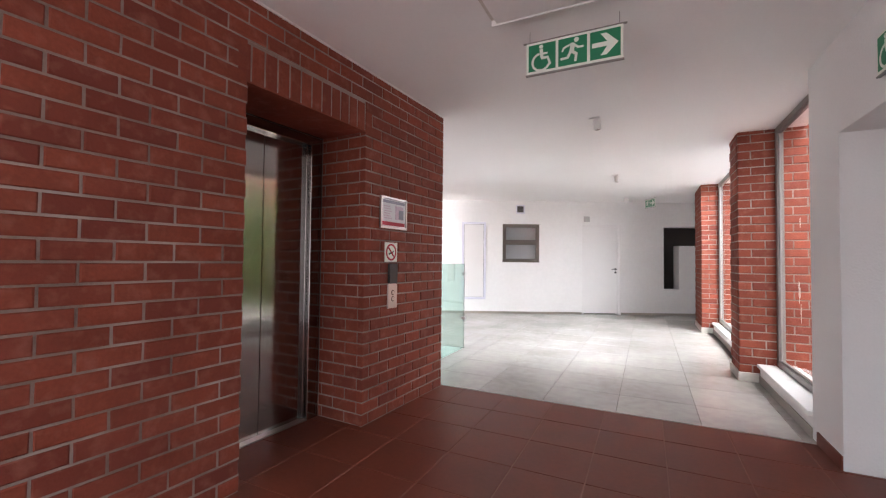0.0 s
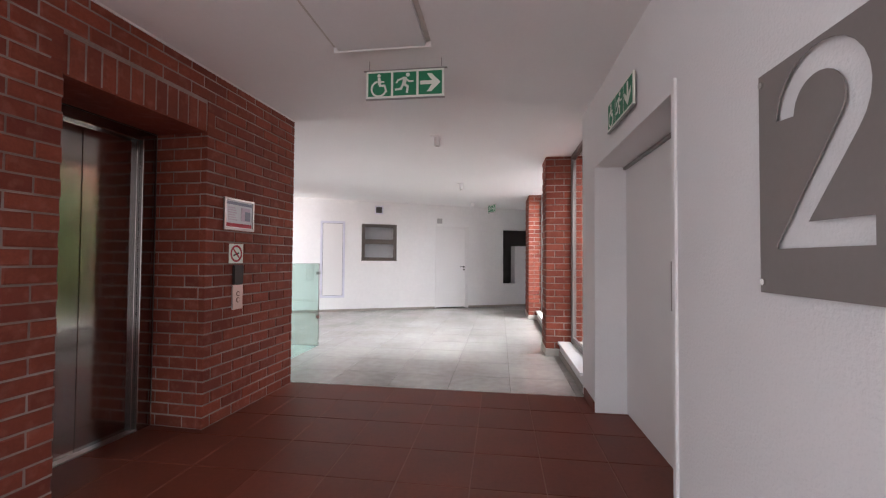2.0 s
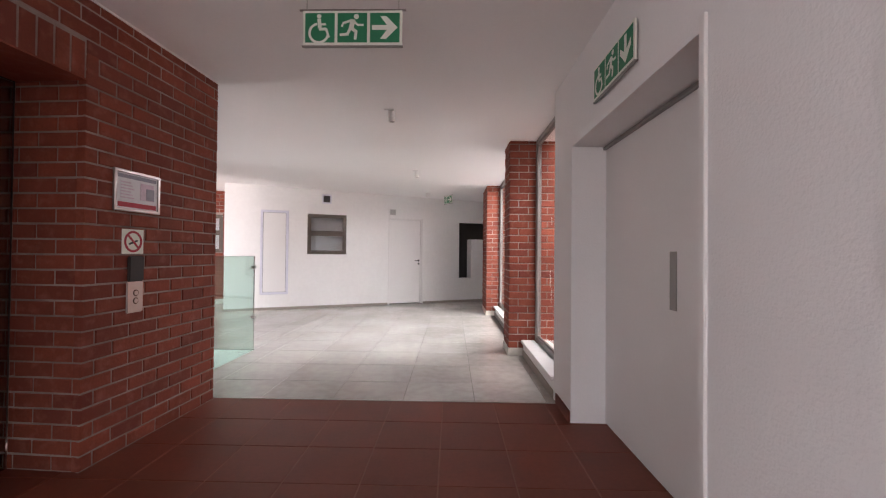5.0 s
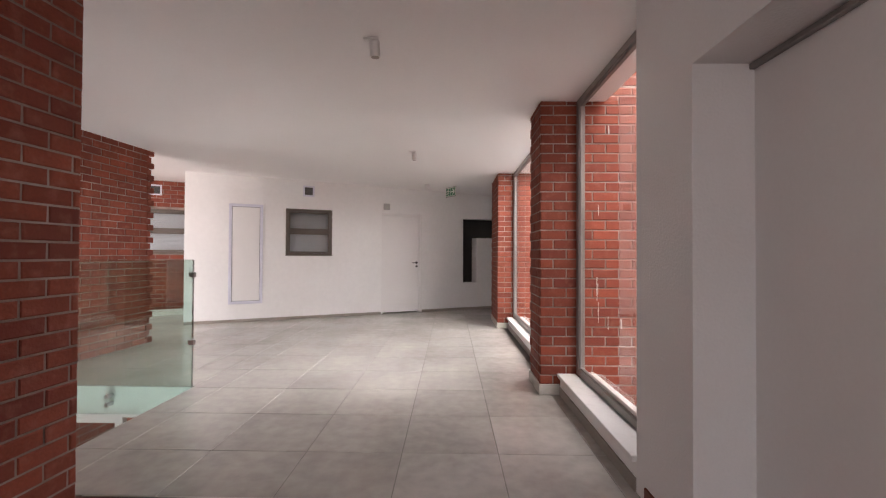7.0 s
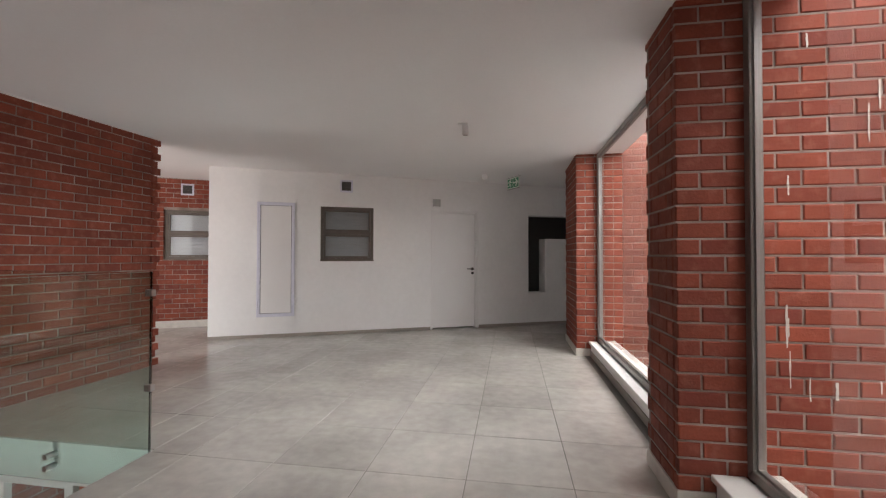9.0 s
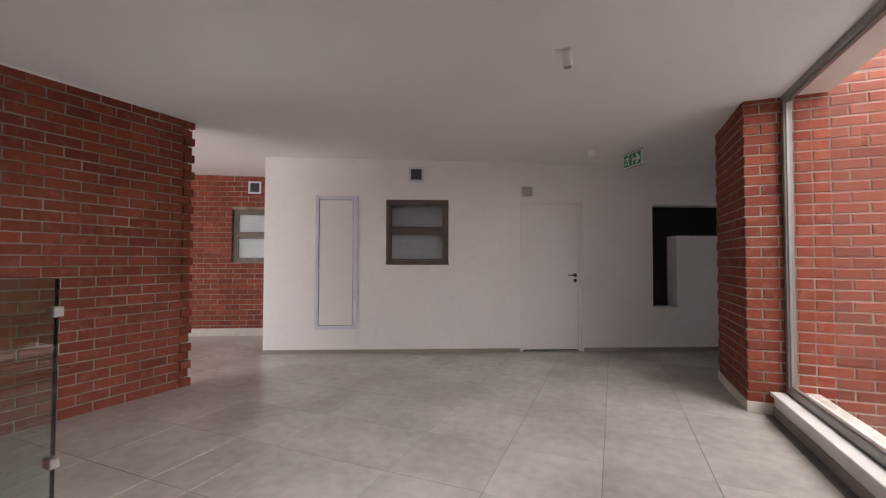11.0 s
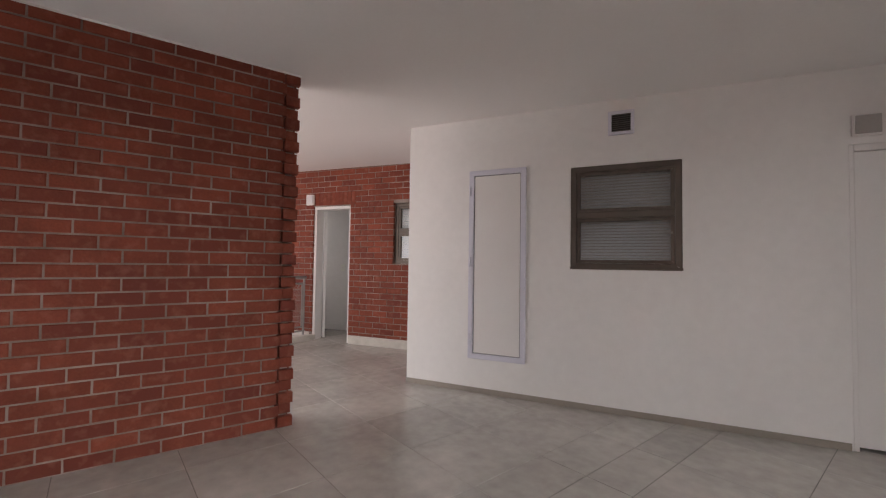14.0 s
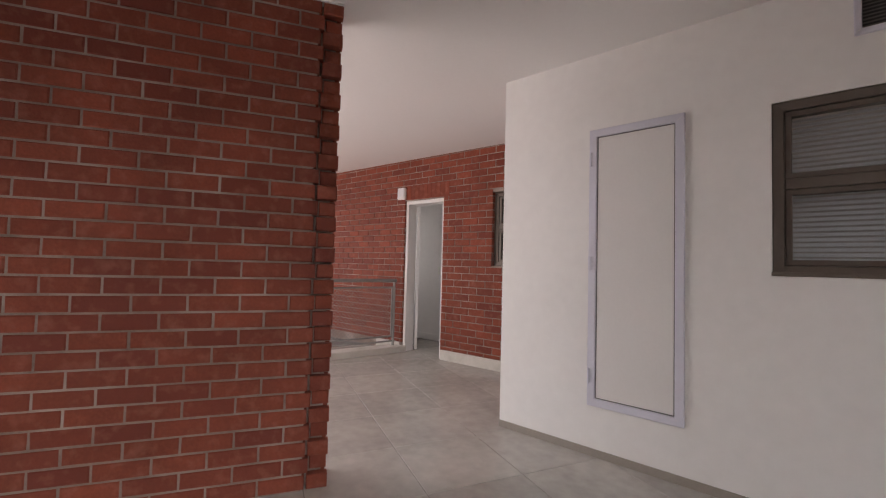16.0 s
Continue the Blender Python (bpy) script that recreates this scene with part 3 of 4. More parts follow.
ns = empty("no_smoking_sign", LIFT @ pose(6.632, 0, 1.21), "small white square sign with a red prohibition ring", "sign")
part("plate", box(0, 0.165, -0.005, 0, 0, 0.155, 0.001), SIGN_WHITE, ns)
part("ring", disc_ring(0.054, 0.068, -0.0075, -0.0052), SIGN_RED, ns, m=pose(0.0825, 0, 0.0775))
part("slash", box(-0.058, 0.058, -0.0085, -0.0055, -0.006, 0.006), SIGN_RED, ns, m=pose(0.0825, 0, 0.0775, 0, 45, 0))
part("cigarette", box(-0.035, 0.035, -0.0068, -0.0052, -0.006, 0.006), DARK, ns, m=pose(0.0825, 0, 0.0725, 0, -20, 0))

cb = empty("lift_call_panel", LIFT @ pose(6.666, 0, 0.837), "steel lift call plate with two buttons under a dark display", "call panel")
part("display", box(0.005, 0.125, -0.022, 0, 0.198, 0.36, 0.008, segments=2), DARK, cb, "dark plastic floor display")
part("plate", box(0, 0.128, -0.014, 0, 0, 0.196, 0.006, segments=2), CHROME, cb, "brushed steel plate")
for z in (0.075, 0.125):
    bt = part("button", rod((0.064, -0.013, z), (0.064, -0.02, z), 0.015, sides=20), CHROME, cb)
    part("button_rim", disc_ring(0.016, 0.020, -0.017, -0.013, 20), STEEL, cb, m=pose(0.064, 0, z))


# ---- things: signs ----
def picto_wheelchair():
    b = bmesh.new()
    n = 20
    inner, outer = [], []
    for i in range(n):
        a = radians(100 + 250 * i / (n - 1))
        inner.append(b.verts.new((0.045 * math.cos(a) - 0.005, 0, 0.045 * math.sin(a) - 0.03)))
        outer.append(b.verts.new((0.058 * math.cos(a) - 0.005, 0, 0.058 * math.sin(a) - 0.03)))
    for i in range(n - 1):
        b.faces.new((inner[i], inner[i + 1], outer[i + 1], outer[i]))
    return b


def bar(b, x0, z0, x1, z1, w):
    d = Vector((x1 - x0, z1 - z0)).normalized() * w / 2
    vs = [b.verts.new((x, 0, z)) for x, z in ((x0 - d.y, z0 + d.x), (x0 + d.y, z0 - d.x), (x1 + d.y, z1 - d.x), (x1 - d.y, z1 + d.x))]
    b.faces.new(vs)


def thick(b, d=0.0015):
    got = bmesh.ops.extrude_face_region(b, geom=b.faces[:])
    bmesh.ops.translate(b, verts=[g for g in got["geom"] if isinstance(g, bmesh.types.BMVert)], vec=(0, -d, 0))
    return b


def dot(b, x, z, r):
    b.faces.new([b.verts.new((x + r * math.cos(2 * math.pi * i / 14), 0, z + r * math.sin(2 * math.pi * i / 14))) for i in range(14)])


def exit_sign(m, cells, hung, label, size=0.178):
    s = empty("exit_sign", m, label, "sign")
    n = len(cells)
    w = n * size + 0.012
    part("panel", box(-w / 2, w / 2, 0.0, 0.012, -size - 0.007, 0.007, 0.002), SIGN_WHITE, s, "white acrylic panel")
    part("bottom_trim", box(-w / 2 - 0.004, w / 2 + 0.004, -0.004, 0.016, -size - 0.016, -size - 0.0075, 0.002), ALU, s)
    if hung:
        part("top_rail", box(-w / 2 - 0.02, w / 2 + 0.02, -0.002, 0.014, 0.0075, 0.014, 0.002), ALU, s)
        for x in (-w / 2 + 0.02, w / 2 - 0.02):
            part("hanger", rod((x, 0.006, 0.02), (x, 0.006, ceiling_at(m.translation.x + 0.3) - m.translation.z), 0.0018), ALU, s)
    for i, kind in enumerate(cells):
        cx = -w / 2 + 0.006 + (i + 0.5) * size
        q = size / 2 - 0.008
        cell = part("green_field", box(-q, q, -0.0025, -0.0005, -q, q, 0.0006), GREEN, s, m=pose(cx, 0, -size / 2))
        b = bmesh.new()
        if kind == "chair":
            b.free()
            b = picto_wheelchair()
            dot(b, -0.004, 0.062, 0.012)
            bar(b, -0.004, 0.048, 0.0, -0.002, 0.02)
            bar(b, 0.0, 0.018, 0.034, 0.018, 0.011)
            bar(b, -0.004, -0.008, 0.036, -0.008, 0.015)
            bar(b, 0.034, -0.004, 0.05, -0.055, 0.013)
        elif kind == "run":
            dot(b, 0.022, 0.06, 0.014)
            bar(b, 0.004, 0.045, -0.006, -0.008, 0.026)
            bar(b, 0.002, 0.042, -0.05, 0.024, 0.012)
            bar(b, -0.048, 0.026, -0.058, 0.004, 0.011)
            bar(b, 0.008, 0.034, 0.034, 0.012, 0.012)
            bar(b, 0.03, 0.014, 0.062, 0.014, 0.011)
            bar(b, -0.004, -0.004, 0.024, -0.024, 0.017)
            bar(b, 0.022, -0.018, 0.016, -0.066, 0.015)
            bar(b, -0.012, -0.006, -0.026, -0.036, 0.015)
            bar(b, -0.02, -0.036, -0.068, -0.04, 0.014)
        else:
            turn = -90 if kind == "down" else 0
            vs = [(-0.07, 0.013), (0.012, 0.013), (-0.024, 0.062), (0.008, 0.062), (0.07, 0.0), (0.008, -0.062), (-0.024, -0.062), (0.012, -0.013), (-0.07, -0.013)]
            if turn:
                vs = [(z, -x) for x, z in vs]
            b.faces.new([b.verts.new((x, 0, z)) for x, z in vs])
        part("pictogram", thick(b), SIGN_WHITE, cell, "white pictogram", m=pose(0, -0.0027, 0))
    return s


exit_sign(pose(-0.332, 2.36, 2.547), ("chair", "run", "arrow"), True, "hanging green exit sign with three white pictograms")
exit_sign(EAST @ pose(3.69 - 2.35, -0.03, 2.338), ("chair", "run", "down"), False, "green exit sign with three pictograms fixed to the white wall", 0.182)
exit_sign(pose(0.118, 9.87, 2.59, 0, 0, -56), ("run", "arrow"), True, "small hanging green exit sign in the shaded hall corner", 0.164)

# storey plate with the numeral cut through it
cu = bpy.data.curves.new("storey_plate", "CURVE")
cu.dimensions, cu.fill_mode, cu.extrude, cu.bevel_depth = "2D", "BOTH", 0.002, 0.0
PW, PH = 0.609, 0.636
two = []
cx, cz, ro, ri = 0.226, 0.473, 0.152, 0.081
for i in range(17):
    a = radians(178 - i * 13.6)
    two.append((cx + ro * math.cos(a), cz + ro * 0.98 * math.sin(a)))
two += [(0.194, 0.19), (0.38, 0.188), (0.38, 0.125), (0.076, 0.125), (0.077, 0.14)]
for i in range(15):
    a = radians(-33 + i * 14.6)
    two.append((cx + ri * math.cos(a) + 0.002, cz + ri * 0.98 * math.sin(a)))
two.append((cx - ri, cz - 0.002))
for pts in ([(0, 0), (PW, 0), (PW, PH), (0, PH)], two):
    sp = cu.splines.new("POLY")
    sp.points.add(len(pts) - 1)
    for p, (x, z) in zip(sp.points, pts):
        p.co = (x, z, 0, 1)
    sp.use_cyclic_u = True
tmp = new("storey_plate_outline", cu)
plate_mesh = bpy.data.meshes.new_from_object(tmp.evaluated_get(bpy.context.evaluated_depsgraph_get()))
bpy.data.objects.remove(tmp)
plate_mesh.materials.clear()
plate_mesh.materials.append(PLATE)
plate = empty("storey_sign", EAST @ pose(3.69 - 0.945, -0.017, 1.164), "grey-brown metal plate with the numeral 2 cut out", "sign")
pm = new("plate", plate_mesh)
pm.parent, pm.matrix_basis = plate, pose(0, 0, 0, 90, 0, 0)
for x in (0.016, PW - 0.016):
    for z in (0.03, PH - 0.03):
        part("screw", rod((x, 0.0165, z), (x, -0.008, z), 0.009, sides=14), SCREW, plate, "domed steel screw")

# ---- things: sliding door ----
sd = empty("sliding_door", EAST @ pose(0.36, 0.252, 0), "white painted sliding door with a steel pull plate, closed", "door")
part("leaf", box(0.0, 1.80, 0.0, 0.04, 0.006, 2.08, 0.003), DOOR_WHITE, sd)
part("track", box(0.147, 1.728, -0.026, -0.001, 1.998, 2.023, 0.004), ALU, sd, "grey metal sliding track")
part("pull_plate", box(1.04, 1.105, -0.004, -0.0003, 0.95, 1.25, 0.001), ALU, sd, "brushed steel pull plate")

# ceiling hatch
ht = empty("ceiling_hatch", pose(-0.435, 1.61, ceiling_at(-0.15)), "flat white access panel proud of the ceiling", "hatch")
# grey strips stand for the shadow lines along the panel's sides
for x in (-0.32, 0.29):
    part("shadow_strip", box(x, x + 0.03, -0.53, 0.53, -0.008, 0.0, 0.003), CONCRETE, ht, "grey strip standing for the shadow line at the edge")
part("front_lip", box(-0.32, 0.32, 0.531, 0.548, -0.04, 0.0, 0.003), DOOR_WHITE, ht)
part("leaf", box(-0.289, 0.289, -0.53, 0.53, -0.034, 0.0, 0.006, segments=2), CEIL, ht)


# ceiling lamps
def lamp(x, y):
    e = empty("ceiling_lamp", pose(x, y, ceiling_at(x)), "small white cylinder spotlight on the ceiling, unlit", "lamp", "ceiling spotlights")
    part("base", box(-0.05, 0.05, -0.022, 0.022, -0.012, 0.0, 0.003), DOOR_WHITE, e)
    part("arm", rod((0.035, 0, -0.012), (0.035, 0, -0.03), 0.008), DOOR_WHITE, e)
    part("body", rod((0.022, 0, -0.022), (0.026, 0.008, -0.118), 0.033, sides=24), DOOR_WHITE, e)
    part("lens", rod((0.026, 0.008, -0.1175), (0.026, 0.0082, -0.12), 0.026, sides=20), SKIRT, e)
    return e


lamp(-0.40, 4.13)
lamp(-0.40, 7.05)
dt = empty("ceiling_sensor", pose(-0.34, 9.67, ceiling_at(-0.34)), "small white ceiling sensor", "sensor")
part("bracket", box(-0.05, 0.03, -0.02, 0.02, -0.012, 0), DOOR_WHITE, dt)
part("body", box(-0.045, 0.045, -0.03, 0.03, -0.095, -0.013, 0.008, segments=2), DOOR_WHITE, dt)

# ---- things: white wall ----
sh = empty("service_hatch", WA @ pose(0.685, 0, 0.325), "tall narrow service cabinet door with pale lilac frame", "cabinet")
part("frame", ring(0, 0.562, 0, 1.815, 0.05, -0.022, 0.0, 0.004), LILAC, sh)
part("leaf", box(0.056, 0.506, -0.012, -0.001, 0.056, 1.759, 0.002), DOOR_WHITE, sh)
# dark strip filling the joint, in place of its shade
part("gap_shade", ring(0.0505, 0.5115, 0.0505, 1.7645, 0.0055, -0.006, -0.0005), DARK, sh)
for z in (0.15, 1.57):
    part("hinge", rod((0.012, -0.028, z), (0.012, -0.028, z + 0.09), 0.008), LILAC, sh)
part("latch", box(0.004, 0.026, -0.036, -0.022, 0.88, 0.97, 0.004), LILAC, sh)


def top_hung_window(m, w, h, frame_mat, label, blind, pane_mat, y=0.05):
    e = empty("window_hall", m, label, "window", kind="structure")
    part("window_frame", ring(0, w, 0, h, 0.05, y - 0.045, y + 0.04, 0.004), frame_mat, e)
    mz = h * 0.49
    part("transom", box(0.05, w - 0.05, y - 0.04, y + 0.035, mz, mz + 0.055, 0.004), frame_mat, e)
    for z0, z1 in ((0.05, mz), (mz + 0.055, h - 0.05)):
        part("sash", ring(0.051, w - 0.051, z0 + 0.001, z1 - 0.001, 0.028, y - 0.03, y + 0.02, 0.003), frame_mat, e)
        p = part("pane", box(0.075, w - 0.075, y - 0.006, y, z0 + 0.026, z1 - 0.026), pane_mat, e)
        p.visible_shadow = False
    if blind:
        n = int((h - 0.1) / 0.026)
        for i in range(n):
            b = box(0.055, w - 0.055, -0.011, 0.011, -0.0007, 0.0007)
            part("slat", b, BLIND, e, m=pose(0, y + 0.06, 0.055 + i * 0.026, 52, 0, 0))
    return e


hw = top_hung_window(WA @ pose(1.642, 0, 1.205), 0.859, 0.894, BRONZE, "bronze aluminium window with two reeded panes", True, FROST)
part("catch", box(0.725, 0.79, -0.012, 0.002, 0.295, 0.31, 0.002), CHROME, hw, "small steel catch")
part("sill_strip", box(-0.004, 0.863, -0.012, 0.02, -0.004, 0.018, 0.003), BRONZE, hw)
setting("wall_hatch_room", panel(2.9, 0.9, 2.4, 0.06, x0=1.3, y0=0.5), CONCRETE, "room wall behind the reeded window", "wall", WA)


def grille(m, size, label):
    e = empty("air_vent", m, label, "vent", "air vents")
    part("frame", ring(0, size, 0, size, 0.028, -0.02, 0.0, 0.004), LILAC, e)
    part("backing", box(0.028, size - 0.028, -0.003, -0.0005, 0.028, size - 0.028), DARK, e)
    n = 9
    for i in range(n):
        z = 0.034 + i * (size - 0.068) / (n - 1)
        part("slat", box(0.028, size - 0.028, -0.007, 0.005, -0.001, 0.001), GRILLE, e, m=pose(0, -0.011, z, 50, 0, 0))
    return e


grille(WA @ pose(1.95, 0, 2.345), 0.205, "square air grille with white frame and dark slats")
jb = empty("junction_box", WA @ pose(3.518, 0, 2.148), "small grey-white square junction box", "box")
part("body", box(0, 0.165, -0.03, 0, 0, 0.155, 0.006, segments=2), DOOR_WHITE, jb)
part("cover", box(0.014, 0.151, -0.036, -0.0302, 0.014, 0.141, 0.003), BOX_GREY, jb, "grey cover")

dr = empty("flush_door", WD @ pose(0.012, 0, 0), "white painted flush door with lever handle, closed", "door")
DW = DL - 0.057
part("frame", box(0.001, 0.03, 0.0, 0.14, 0, 2.098, 0.003), DOOR_WHITE, dr)
part("frame", box(DW - 0.03, DW - 0.001, 0.0, 0.14, 0, 2.098, 0.003), DOOR_WHITE, dr)
part("frame_head", box(0.03, DW - 0.03, 0.0, 0.14, 2.05, 2.098, 0.003), DOOR_WHITE, dr)
part("leaf", box(0.033, DW - 0.033, 0.012, 0.055, 0.028, 2.047, 0.002), DOOR_WHITE, dr)
hd = part("handle", rod((DW - 0.075, 0.012, 1.06), (DW - 0.075, -0.045, 1.06), 0.009), DARK, dr, "dark bronze lever handle")
part("lever", rod((DW - 0.07, -0.045, 1.06), (DW - 0.19, -0.045, 1.06), 0.0085), DARK, hd)
part("rose", rod((DW - 0.075, 0.0115, 1.06), (DW - 0.075, 0.003, 1.06), 0.026, sides=20), DARK, hd)
part("keyhole_rose", rod((DW - 0.075, 0.0115, 0.985), (DW - 0.075, 0.003, 0.985), 0.024, sides=20), DARK, hd)
setting("trim_corner", box(DL - 0.044, DL - 0.004, -0.018, 0.0, 0, 2.1, 0.003), DOOR_WHITE, "white door architrave", "trim", WD)
setting("wall_behind_door", box(0, DL, 0.24, 0.28, 0, 2.3), DARK_ROOM, "closed room behind the flush door", "wall", WD)

# ---- things: stairwell glass ----
gb = empty("glass_balustrade", pose(0, 0, 0), "frameless green-tinted glass balustrade round the stairwell", "balustrade")
ga = part("glass_panel", box(-4.15, -2.278, 5.292, 5.304, -0.255, 1.18, 0.002), GREEN_GLASS, gb, "clear toughened glass panel")
gc = part("glass_panel", box(-2.276, -2.264, 3.60, 5.304, -0.255, 1.18, 0.002), GREEN_GLASS, gb, "clear toughened glass panel")
ga.visible_shadow = gc.visible_shadow = False
for z in (0.415, 1.04):
    part("corner_clip", box(-2.311, -2.251, 5.279, 5.316, z - 0.022, z + 0.022, 0.004), CHROME, gb, "steel corner clip")
for x in (-3.05, -3.85):
    for z in (-0.165, -0.085):
        bolt = part("standoff", rod((x, 5.333, z), (x, 5.255, z), 0.021, sides=20), CHROME, gb, "round steel stand-off bolt")
for y in (4.1, 4.9):
    for z in (-0.165, -0.085):
        part("standoff", rod((-2.26, y, z), (-2.31, y, z), 0.021, sides=20), CHROME, gb, "round steel stand-off bolt")

# ---- things: passage ----
pw = top_hung_window(CW @ pose(o + 1.452, 0.06, 1.222), 0.926, 0.886, BRONZE, "bronze aluminium window with white blinds", True, GLASS, 0.05)
setting("wall_blind_room", panel(o + 2.9, 0.9, 2.4, 0.06, x0=o + 1.2, y0=0.7), SMOOTH, "room wall behind the blinds", "wall", CW)
grille(CW @ pose(o + 1.715, 0, 2.38), 0.207, "square air grille with white frame and dark slats")
eb = empty("emergency_light", CW @ pose(o - 0.115, 0, 2.13), "small white square emergency light box", "light box")
part("body", box(0, 0.145, -0.05, 0, 0, 0.165, 0.01, segments=2), DOOR_WHITE, eb)
part("cover", box(0.015, 0.13, -0.056, -0.0502, 0.015, 0.15, 0.004), PAPER, eb)
od = empty("open_door", CW @ pose(o, 0, 0), "white framed doorway with its white door standing open inwards", "door")
part("frame", box(0.001, 0.05, 0.03, 0.2, 0, 2.108, 0.003), DOOR_WHITE, od)
part("frame", box(0.66, 0.699, 0.03, 0.2, 0, 2.108, 0.003), DOOR_WHITE, od)
part("frame_head", box(0.05, 0.66, 0.03, 0.2, 2.06, 2.108, 0.003), DOOR_WHITE, od)
lf = part("leaf", box(0, 0.04, 0.0, 0.66, 0.01, 2.05, 0.002), DOOR_WHITE, od, m=pose(0.058, 0.21, 0, 0, 0, 44))
part("lock_plate", box(0.0405, 0.046, 0.60, 0.63, 0.97, 1.12, 0.002), DARK, lf)
setting("wall_room_back", panel(o + 2.2, 0, TOP, 0.06, x0=o - 1.6, y0=1.0), SMOOTH, "cream wall of the room behind the open door", "wall", CW)
setting("wall_room_side", box(o + 0.95, o + 1.0, 0.23, 1.5, 0, TOP), SMOOTH, "cream side wall of the room", "wall", CW)
setting("wall_room_left", box(o - 1.6, o - 1.55, 0.23, 1.5, 0, TOP), SMOOTH, "cream side wall of the room", "wall", CW)
setting("baseboard_room", box(o - 1.5, o + 0.95, 0.985, 0.9995, 0, 0.1, 0.003), DOOR_WHITE, "white skirting in the room", "baseboard", CW)
sw = empty("light_switch", CW @ pose(o - 0.17, 0.9995, 1.07), "white light switch plate", "switch")
part("plate", box(0, 0.075, -0.008, 0, 0, 0.115, 0.003), SIGN_WHITE, sw)
part("rocker", box(0.02, 0.055, -0.013, -0.0082, 0.03, 0.085, 0.002), DOOR_WHITE, sw)

# railing at the open side of the passage
RA, RN = line((-7.43, 8.54), (-6.95, 6.42))
setting("trim_kerb", box(-0.15, RN, 0.0, 0.22, 0, 0.085, 0.006), CONCRETE, "low concrete kerb under the railing", "kerb", RA)
rl = empty("railing", RA, "grey steel railing with wire mesh panels", "railing")
for i, (a, b) in enumerate(((0.02, 1.05), (1.09, 2.12))):
    part("mesh_frame", ring(a, b, 0.2, 0.9, 0.022, 0.09, 0.112, 0.003), MESH_STEEL, rl)
    bm = bmesh.new()
    k = a - 0.66
    while k < b:
        for s in (1, -1):
            x0, x1 = (k, k + 0.66) if s > 0 else (k + 0.66, k)
            p, q = Vector((x0, 0.101, 0.22)), Vector((x1, 0.101, 0.88))
            t0 = max(0, min((a - p.x) / (q.x - p.x), (b - p.x) / (q.x - p.x)))
            t1 = min(1, max((a - p.x) / (q.x - p.x), (b - p.x) / (q.x - p.x)))
            if t1 > t0 + 0.01:
                rod(p.lerp(q, t0), p.lerp(q, t1), 0.002, bm, 4)
        k += 0.05
    part("wire_mesh", bm, MESH_STEEL, rl, "diamond wire mesh")
for x in (0.0, 1.07, 2.14):
    part("post", rod((x, 0.101, 0.085), (x, 0.101, 0.98), 0.018), MESH_STEEL, rl)
part("handrail", rod((-0.03, 0.101, 0.985), (2.2, 0.101, 0.985), 0.024), MESH_STEEL, rl)
part("lower_rail", rod((-0.03, 0.101, 0.145), (2.2, 0.101, 0.145), 0.012), MESH_STEEL, rl)

# ---- outside ----
setting("ground", box(-400, 400, -400, 400, -6.4, -6.2), PAVING, "pale brick paving around the building", "ground")
hm, hn = line((2.59, 8.80), (13.96, 15.10))
hb = empty("brick_building", hm, "pink-red brick building with a long recess and a slot window", "building")
part("wall", panel(hn, -6.2, 5.95, 0.4, [(0.5, 6.12, 3.93, 4.57), (4.5, 4.93, 0.9, 2.2)]), FAR_BRICK, hb)
part("recess", box(0.3, 6.3, 0.9, 1.2, 3.7, 4.8), FAR_BRICK, hb)
part("recess_floor", box(0.5, 6.12, 0.405, 0.9, 3.83, 3.93), FAR_BRICK, hb)
part("recess_soffit", box(0.5, 6.12, 0.405, 0.9, 4.57, 4.67), FAR_BRICK, hb)
part("slot_back", box(4.3, 5.1, 0.5, 0.6, 0.7, 2.4), FAR_BRICK, hb)
part("roof", box(0, hn, 0.4, 5.0, 5.75, 5.95), CONCRETE, hb)
part("side_wall", box(hn - 0.4, hn, 0.4, 5.0, -6.2, 5.75), FAR_BRICK, hb)
part("coping", box(-0.05, hn + 0.05, -0.03, 0.43, 5.95, 5.99), CONCRETE, hb)
# pale concrete beams over the court
BEAM = pose(0.103, 2.558, 0, 0, 0, 6.2)
pg = empty("pergola", BEAM, "white concrete beams laid side by side over the court", "pergola")
for i, (d, h) in enumerate(((3.68, 0.25), (4.25, 0.2), (4.9, 0.19), (5.65, 0.19), (6.4, 0.16), (7.2, 0.16))):
    part("beam", box(2.35 + 0.11 * d, 7.4, d, d + 0.16, -0.5 - h / 2, -0.5 + h / 2 - 0.05, 0.012), CONCRETE, pg)
part("bearer", box(7.0, 7.4, 3.6, 7.6, -0.9, -0.63, 0.01), SILL, pg)
part("post", box(7.0, 7.3, 3.7, 4.0, -6.2, -0.9, 0.01), SILL, pg)
part("post", box(7.0, 7.3, 7.0, 7.3, -6.2, -0.9, 0.01), SILL, pg)
# unseen block behind the sliding door, added to cut sky light on the pillars
wing = setting("wall_shade_block", box(1.605, 2.9, -4.2, 3.58, -6.2, 2.9), FAR_BRICK, "unseen brick block east of the lobby, added to shade the pillars", "wall")
pp = setting("wall_parapet", box(5.6, 5.8, 3.0, 8.2, -6.2, -0.7), SILL, "white parapet wall outside", "wall")
bm2, bn2 = line((14.5, 18), (14.5, -2))
bk = empty("brick_building", bm2, "orange brick building behind the trees", "building")
part("wall", panel(bn2, -6.2, 9.5, 0.4, [(k, k + 1.2, 3.4, 5.0) for k in (1.5, 4.5, 7.5, 10.5, 13.5)]), FAR_BRICK, bk)
part("roof", box(0, bn2, 0.0, 6.0, 9.5, 9.7), CONCRETE, bk)
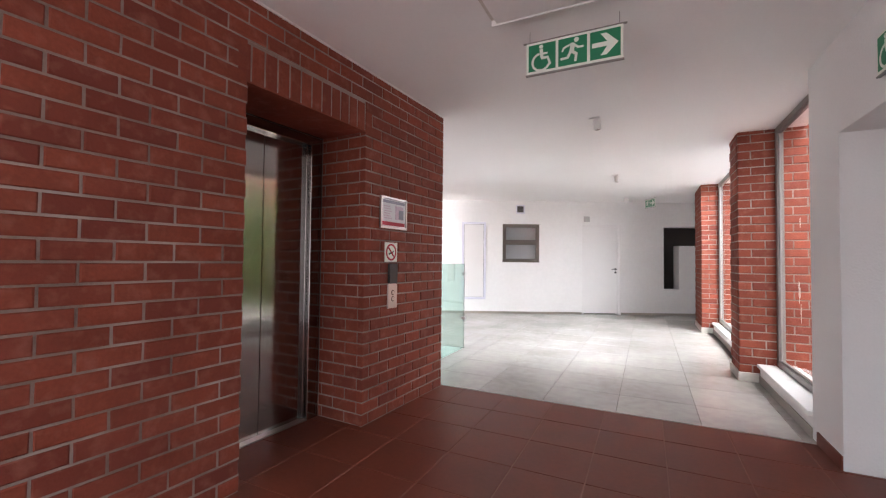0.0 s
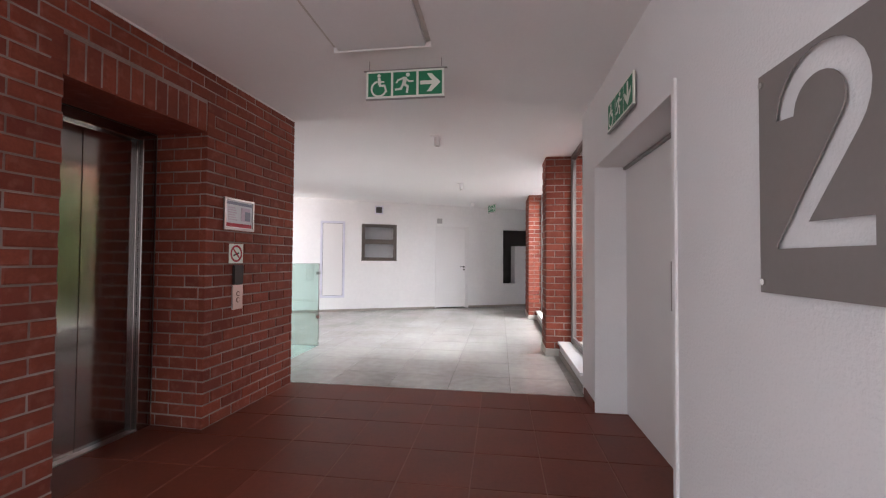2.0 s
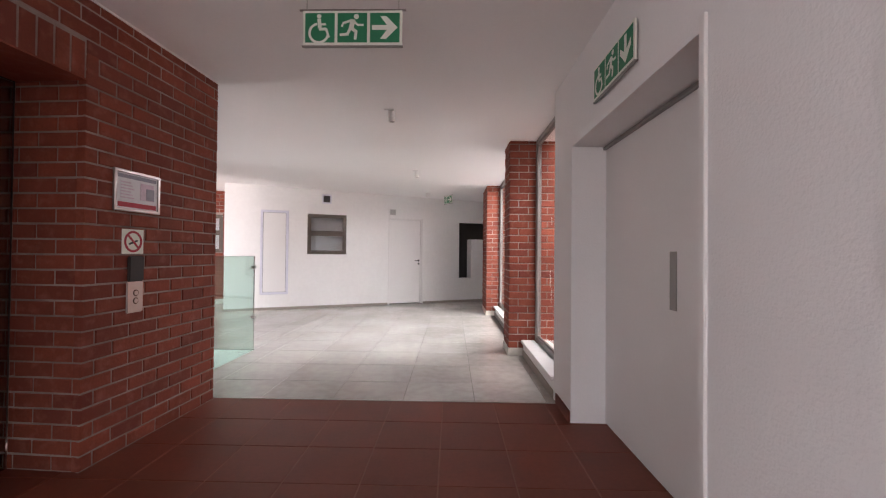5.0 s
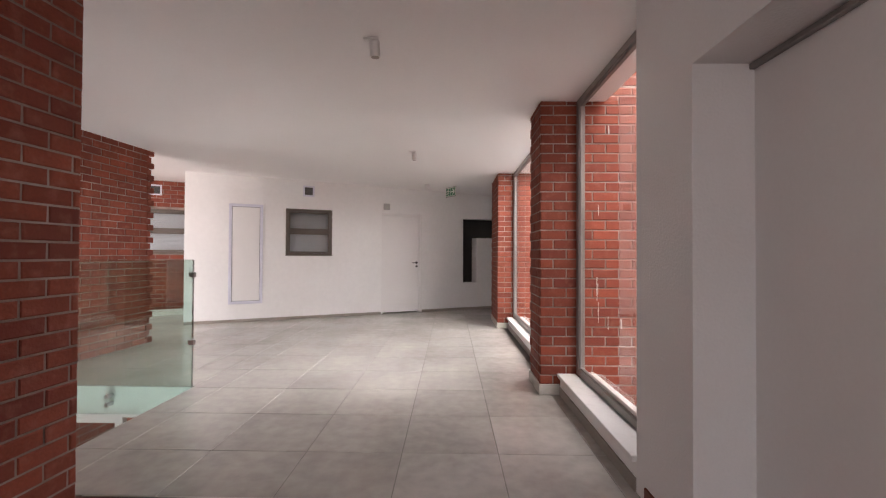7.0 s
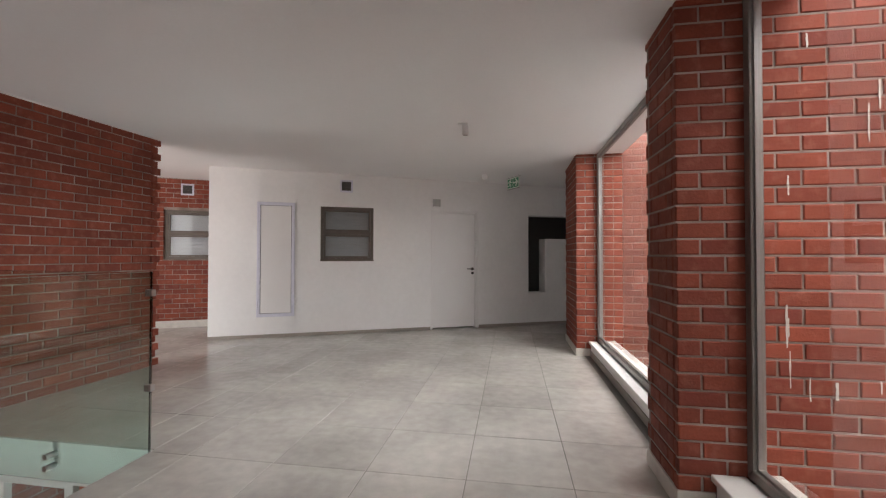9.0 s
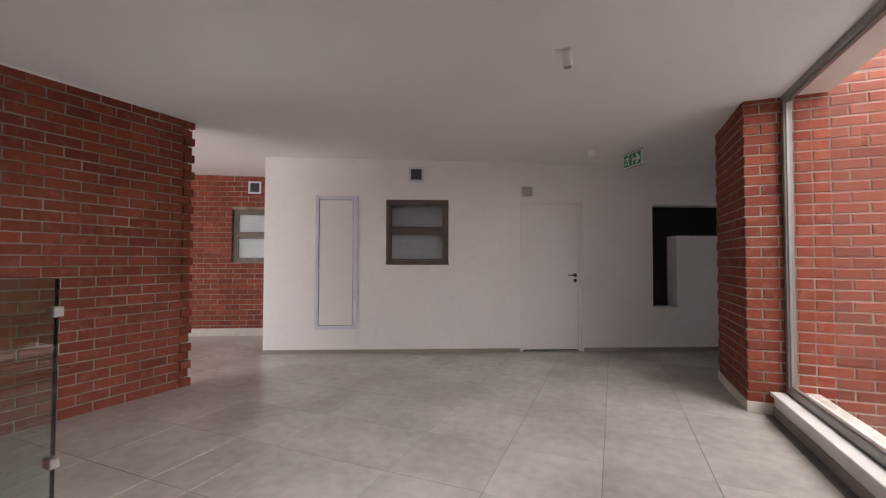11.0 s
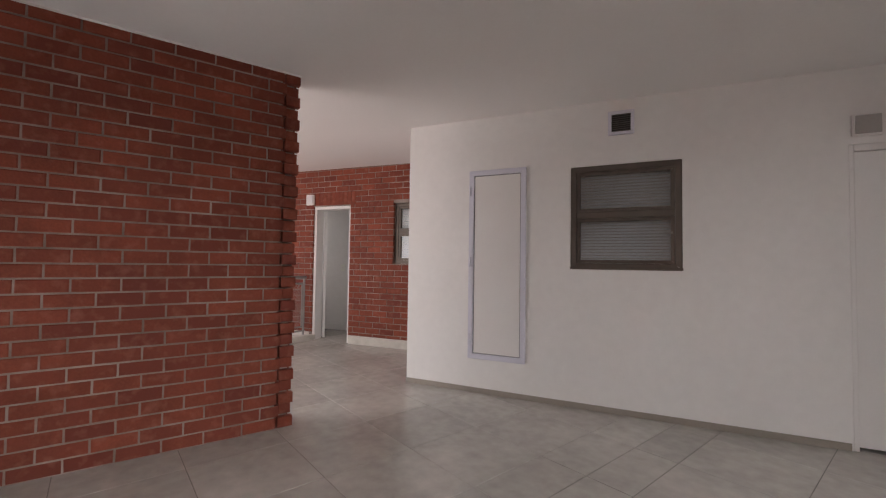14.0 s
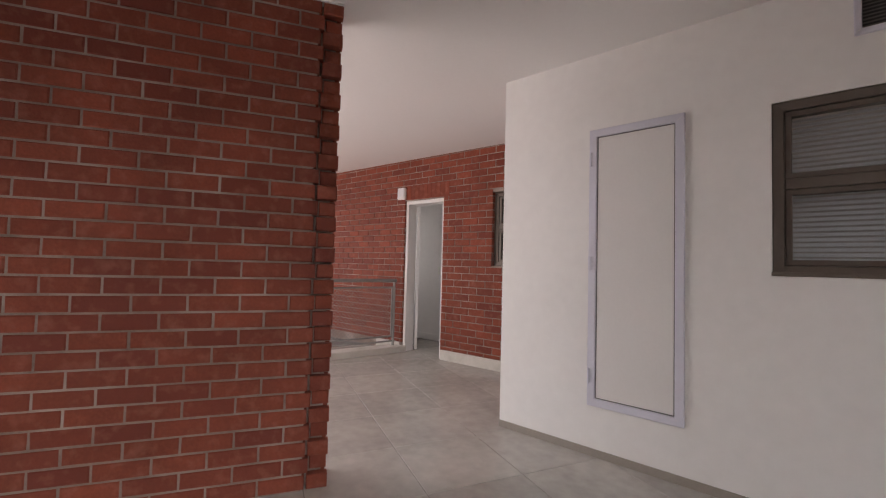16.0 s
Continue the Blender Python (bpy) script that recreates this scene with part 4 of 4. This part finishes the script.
for k in (1.5, 4.5, 7.5, 10.5, 13.5):
    part("window", box(k, k + 1.2, 0.2, 0.24, 3.4, 5.0), DARK, bk)
hr = empty("stair_handrail", pose(0, 0, 0), "thin steel handrail of the outdoor stair", "handrail")
part("rail", rod((3.0, 7.0, 2.2), (7.5, 9.0, -0.4), 0.025), MESH_STEEL, hr)
part("post", rod((7.5, 9.0, -0.4), (7.5, 9.0, -2.2), 0.025), MESH_STEEL, hr)


def tree(x, y, h, r, seed):
    rng = random.Random(seed)
    t = empty("tree", pose(x, y, -6.2), "leafy green tree on the lawn", "tree", "trees on the lawn")
    bm = rod((0, 0, 0), (0.1, 0, h * 0.55), 0.18, sides=10, r2=0.1)
    tips = []
    for i in range(9):
        a, z = rng.uniform(0, 6.28), h * rng.uniform(0.35, 0.55)
        tip = (r * rng.uniform(0.5, 0.9) * math.cos(a), r * rng.uniform(0.5, 0.9) * math.sin(a), h * rng.uniform(0.6, 0.95))
        rod((0.05, 0, z), tip, 0.06, bm, 6, 0.015)
        tips.append(tip)
    part("trunk", bm, BARK, t)
    pts, fs = [], []
    for i in range(4200):
        c = Vector(rng.choice(tips)) + Vector((rng.gauss(0, r * 0.28), rng.gauss(0, r * 0.28), rng.gauss(0, h * 0.1)))
        e = Euler((rng.uniform(0, 6.28), rng.uniform(0, 6.28), rng.uniform(0, 6.28))).to_matrix()
        s = rng.uniform(0.07, 0.14)
        k = len(pts)
        pts += [tuple(c + e @ Vector(q)) for q in ((-s, 0, 0), (0, -s * 0.45, 0.02), (s, 0, 0), (0, s * 0.45, 0.02))]
        fs.append((k, k + 1, k + 2, k + 3))
    me = bpy.data.meshes.new("crown")
    me.from_pydata(pts, [], fs)
    me.materials.append(LEAF)
    cr = new("crown", me)
    cr.parent = t


for i, (x, y) in enumerate(((9.0, 8.1), (9.6, 9.2), (10.6, 6.9), (10.9, 8.7), (12.5, 9.5), (9.2, 6.6))):
    tree(x, y, 9.0 + (i * 37 % 5) * 0.25, 1.7, 11 + i)

# ---- pieces of floors and walls ----
tile_meshes = {}


def lay_tiles(floor, x0, x1, y0, y1, ox, oy, size, joint, material, skip=None):
    i0, i1 = math.floor((x0 - ox) / size), math.ceil((x1 - ox) / size)
    j0, j1 = math.floor((y0 - oy) / size), math.ceil((y1 - oy) / size)
    for i in range(i0, i1):
        for j in range(j0, j1):
            a, b = max(x0, ox + i * size + joint / 2), min(x1, ox + (i + 1) * size - joint / 2)
            c, d = max(y0, oy + j * size + joint / 2), min(y1, oy + (j + 1) * size - joint / 2)
            if b - a < 0.01 or d - c < 0.01 or (skip and skip((a + b) / 2, (c + d) / 2)):
                continue
            key = (round(b - a, 3), round(d - c, 3), material.name)
            if key not in tile_meshes:
                tile_meshes[key] = piece_mesh("tile", key[0], key[1], 0.012, material)
            ob = new("tile", tile_meshes[key])
            ob.parent, ob.matrix_basis = floor, pose(a, c, 0)


GRID = (-0.178, 4.088, 0.602, 0.003, GREY_TILE)


def no_tile(x, y):
    return y > 9.8 + 0.466 * (x + 3) and x > -4 or x > 1.1 and y < 8.9 or x < -4.6 and y > 10.2 or x < -7.9


lay_tiles(hall_floor, -2.26, 1.1, 3.592, 5.292, *GRID)
lay_tiles(hall_north, -2.26, 3.1, 5.292, 12.9, *GRID, no_tile)
lay_tiles(hall_north, -9.5, -2.263, 5.333, 12.9, *GRID, no_tile)
lay_tiles(lobby_floor, -2.45, 1.48, -2.0, 3.58, 0.16, 3.575, 0.417, 0.006, RED_TILE)
for job in BRICKWORK:
    lay_bricks(*job)
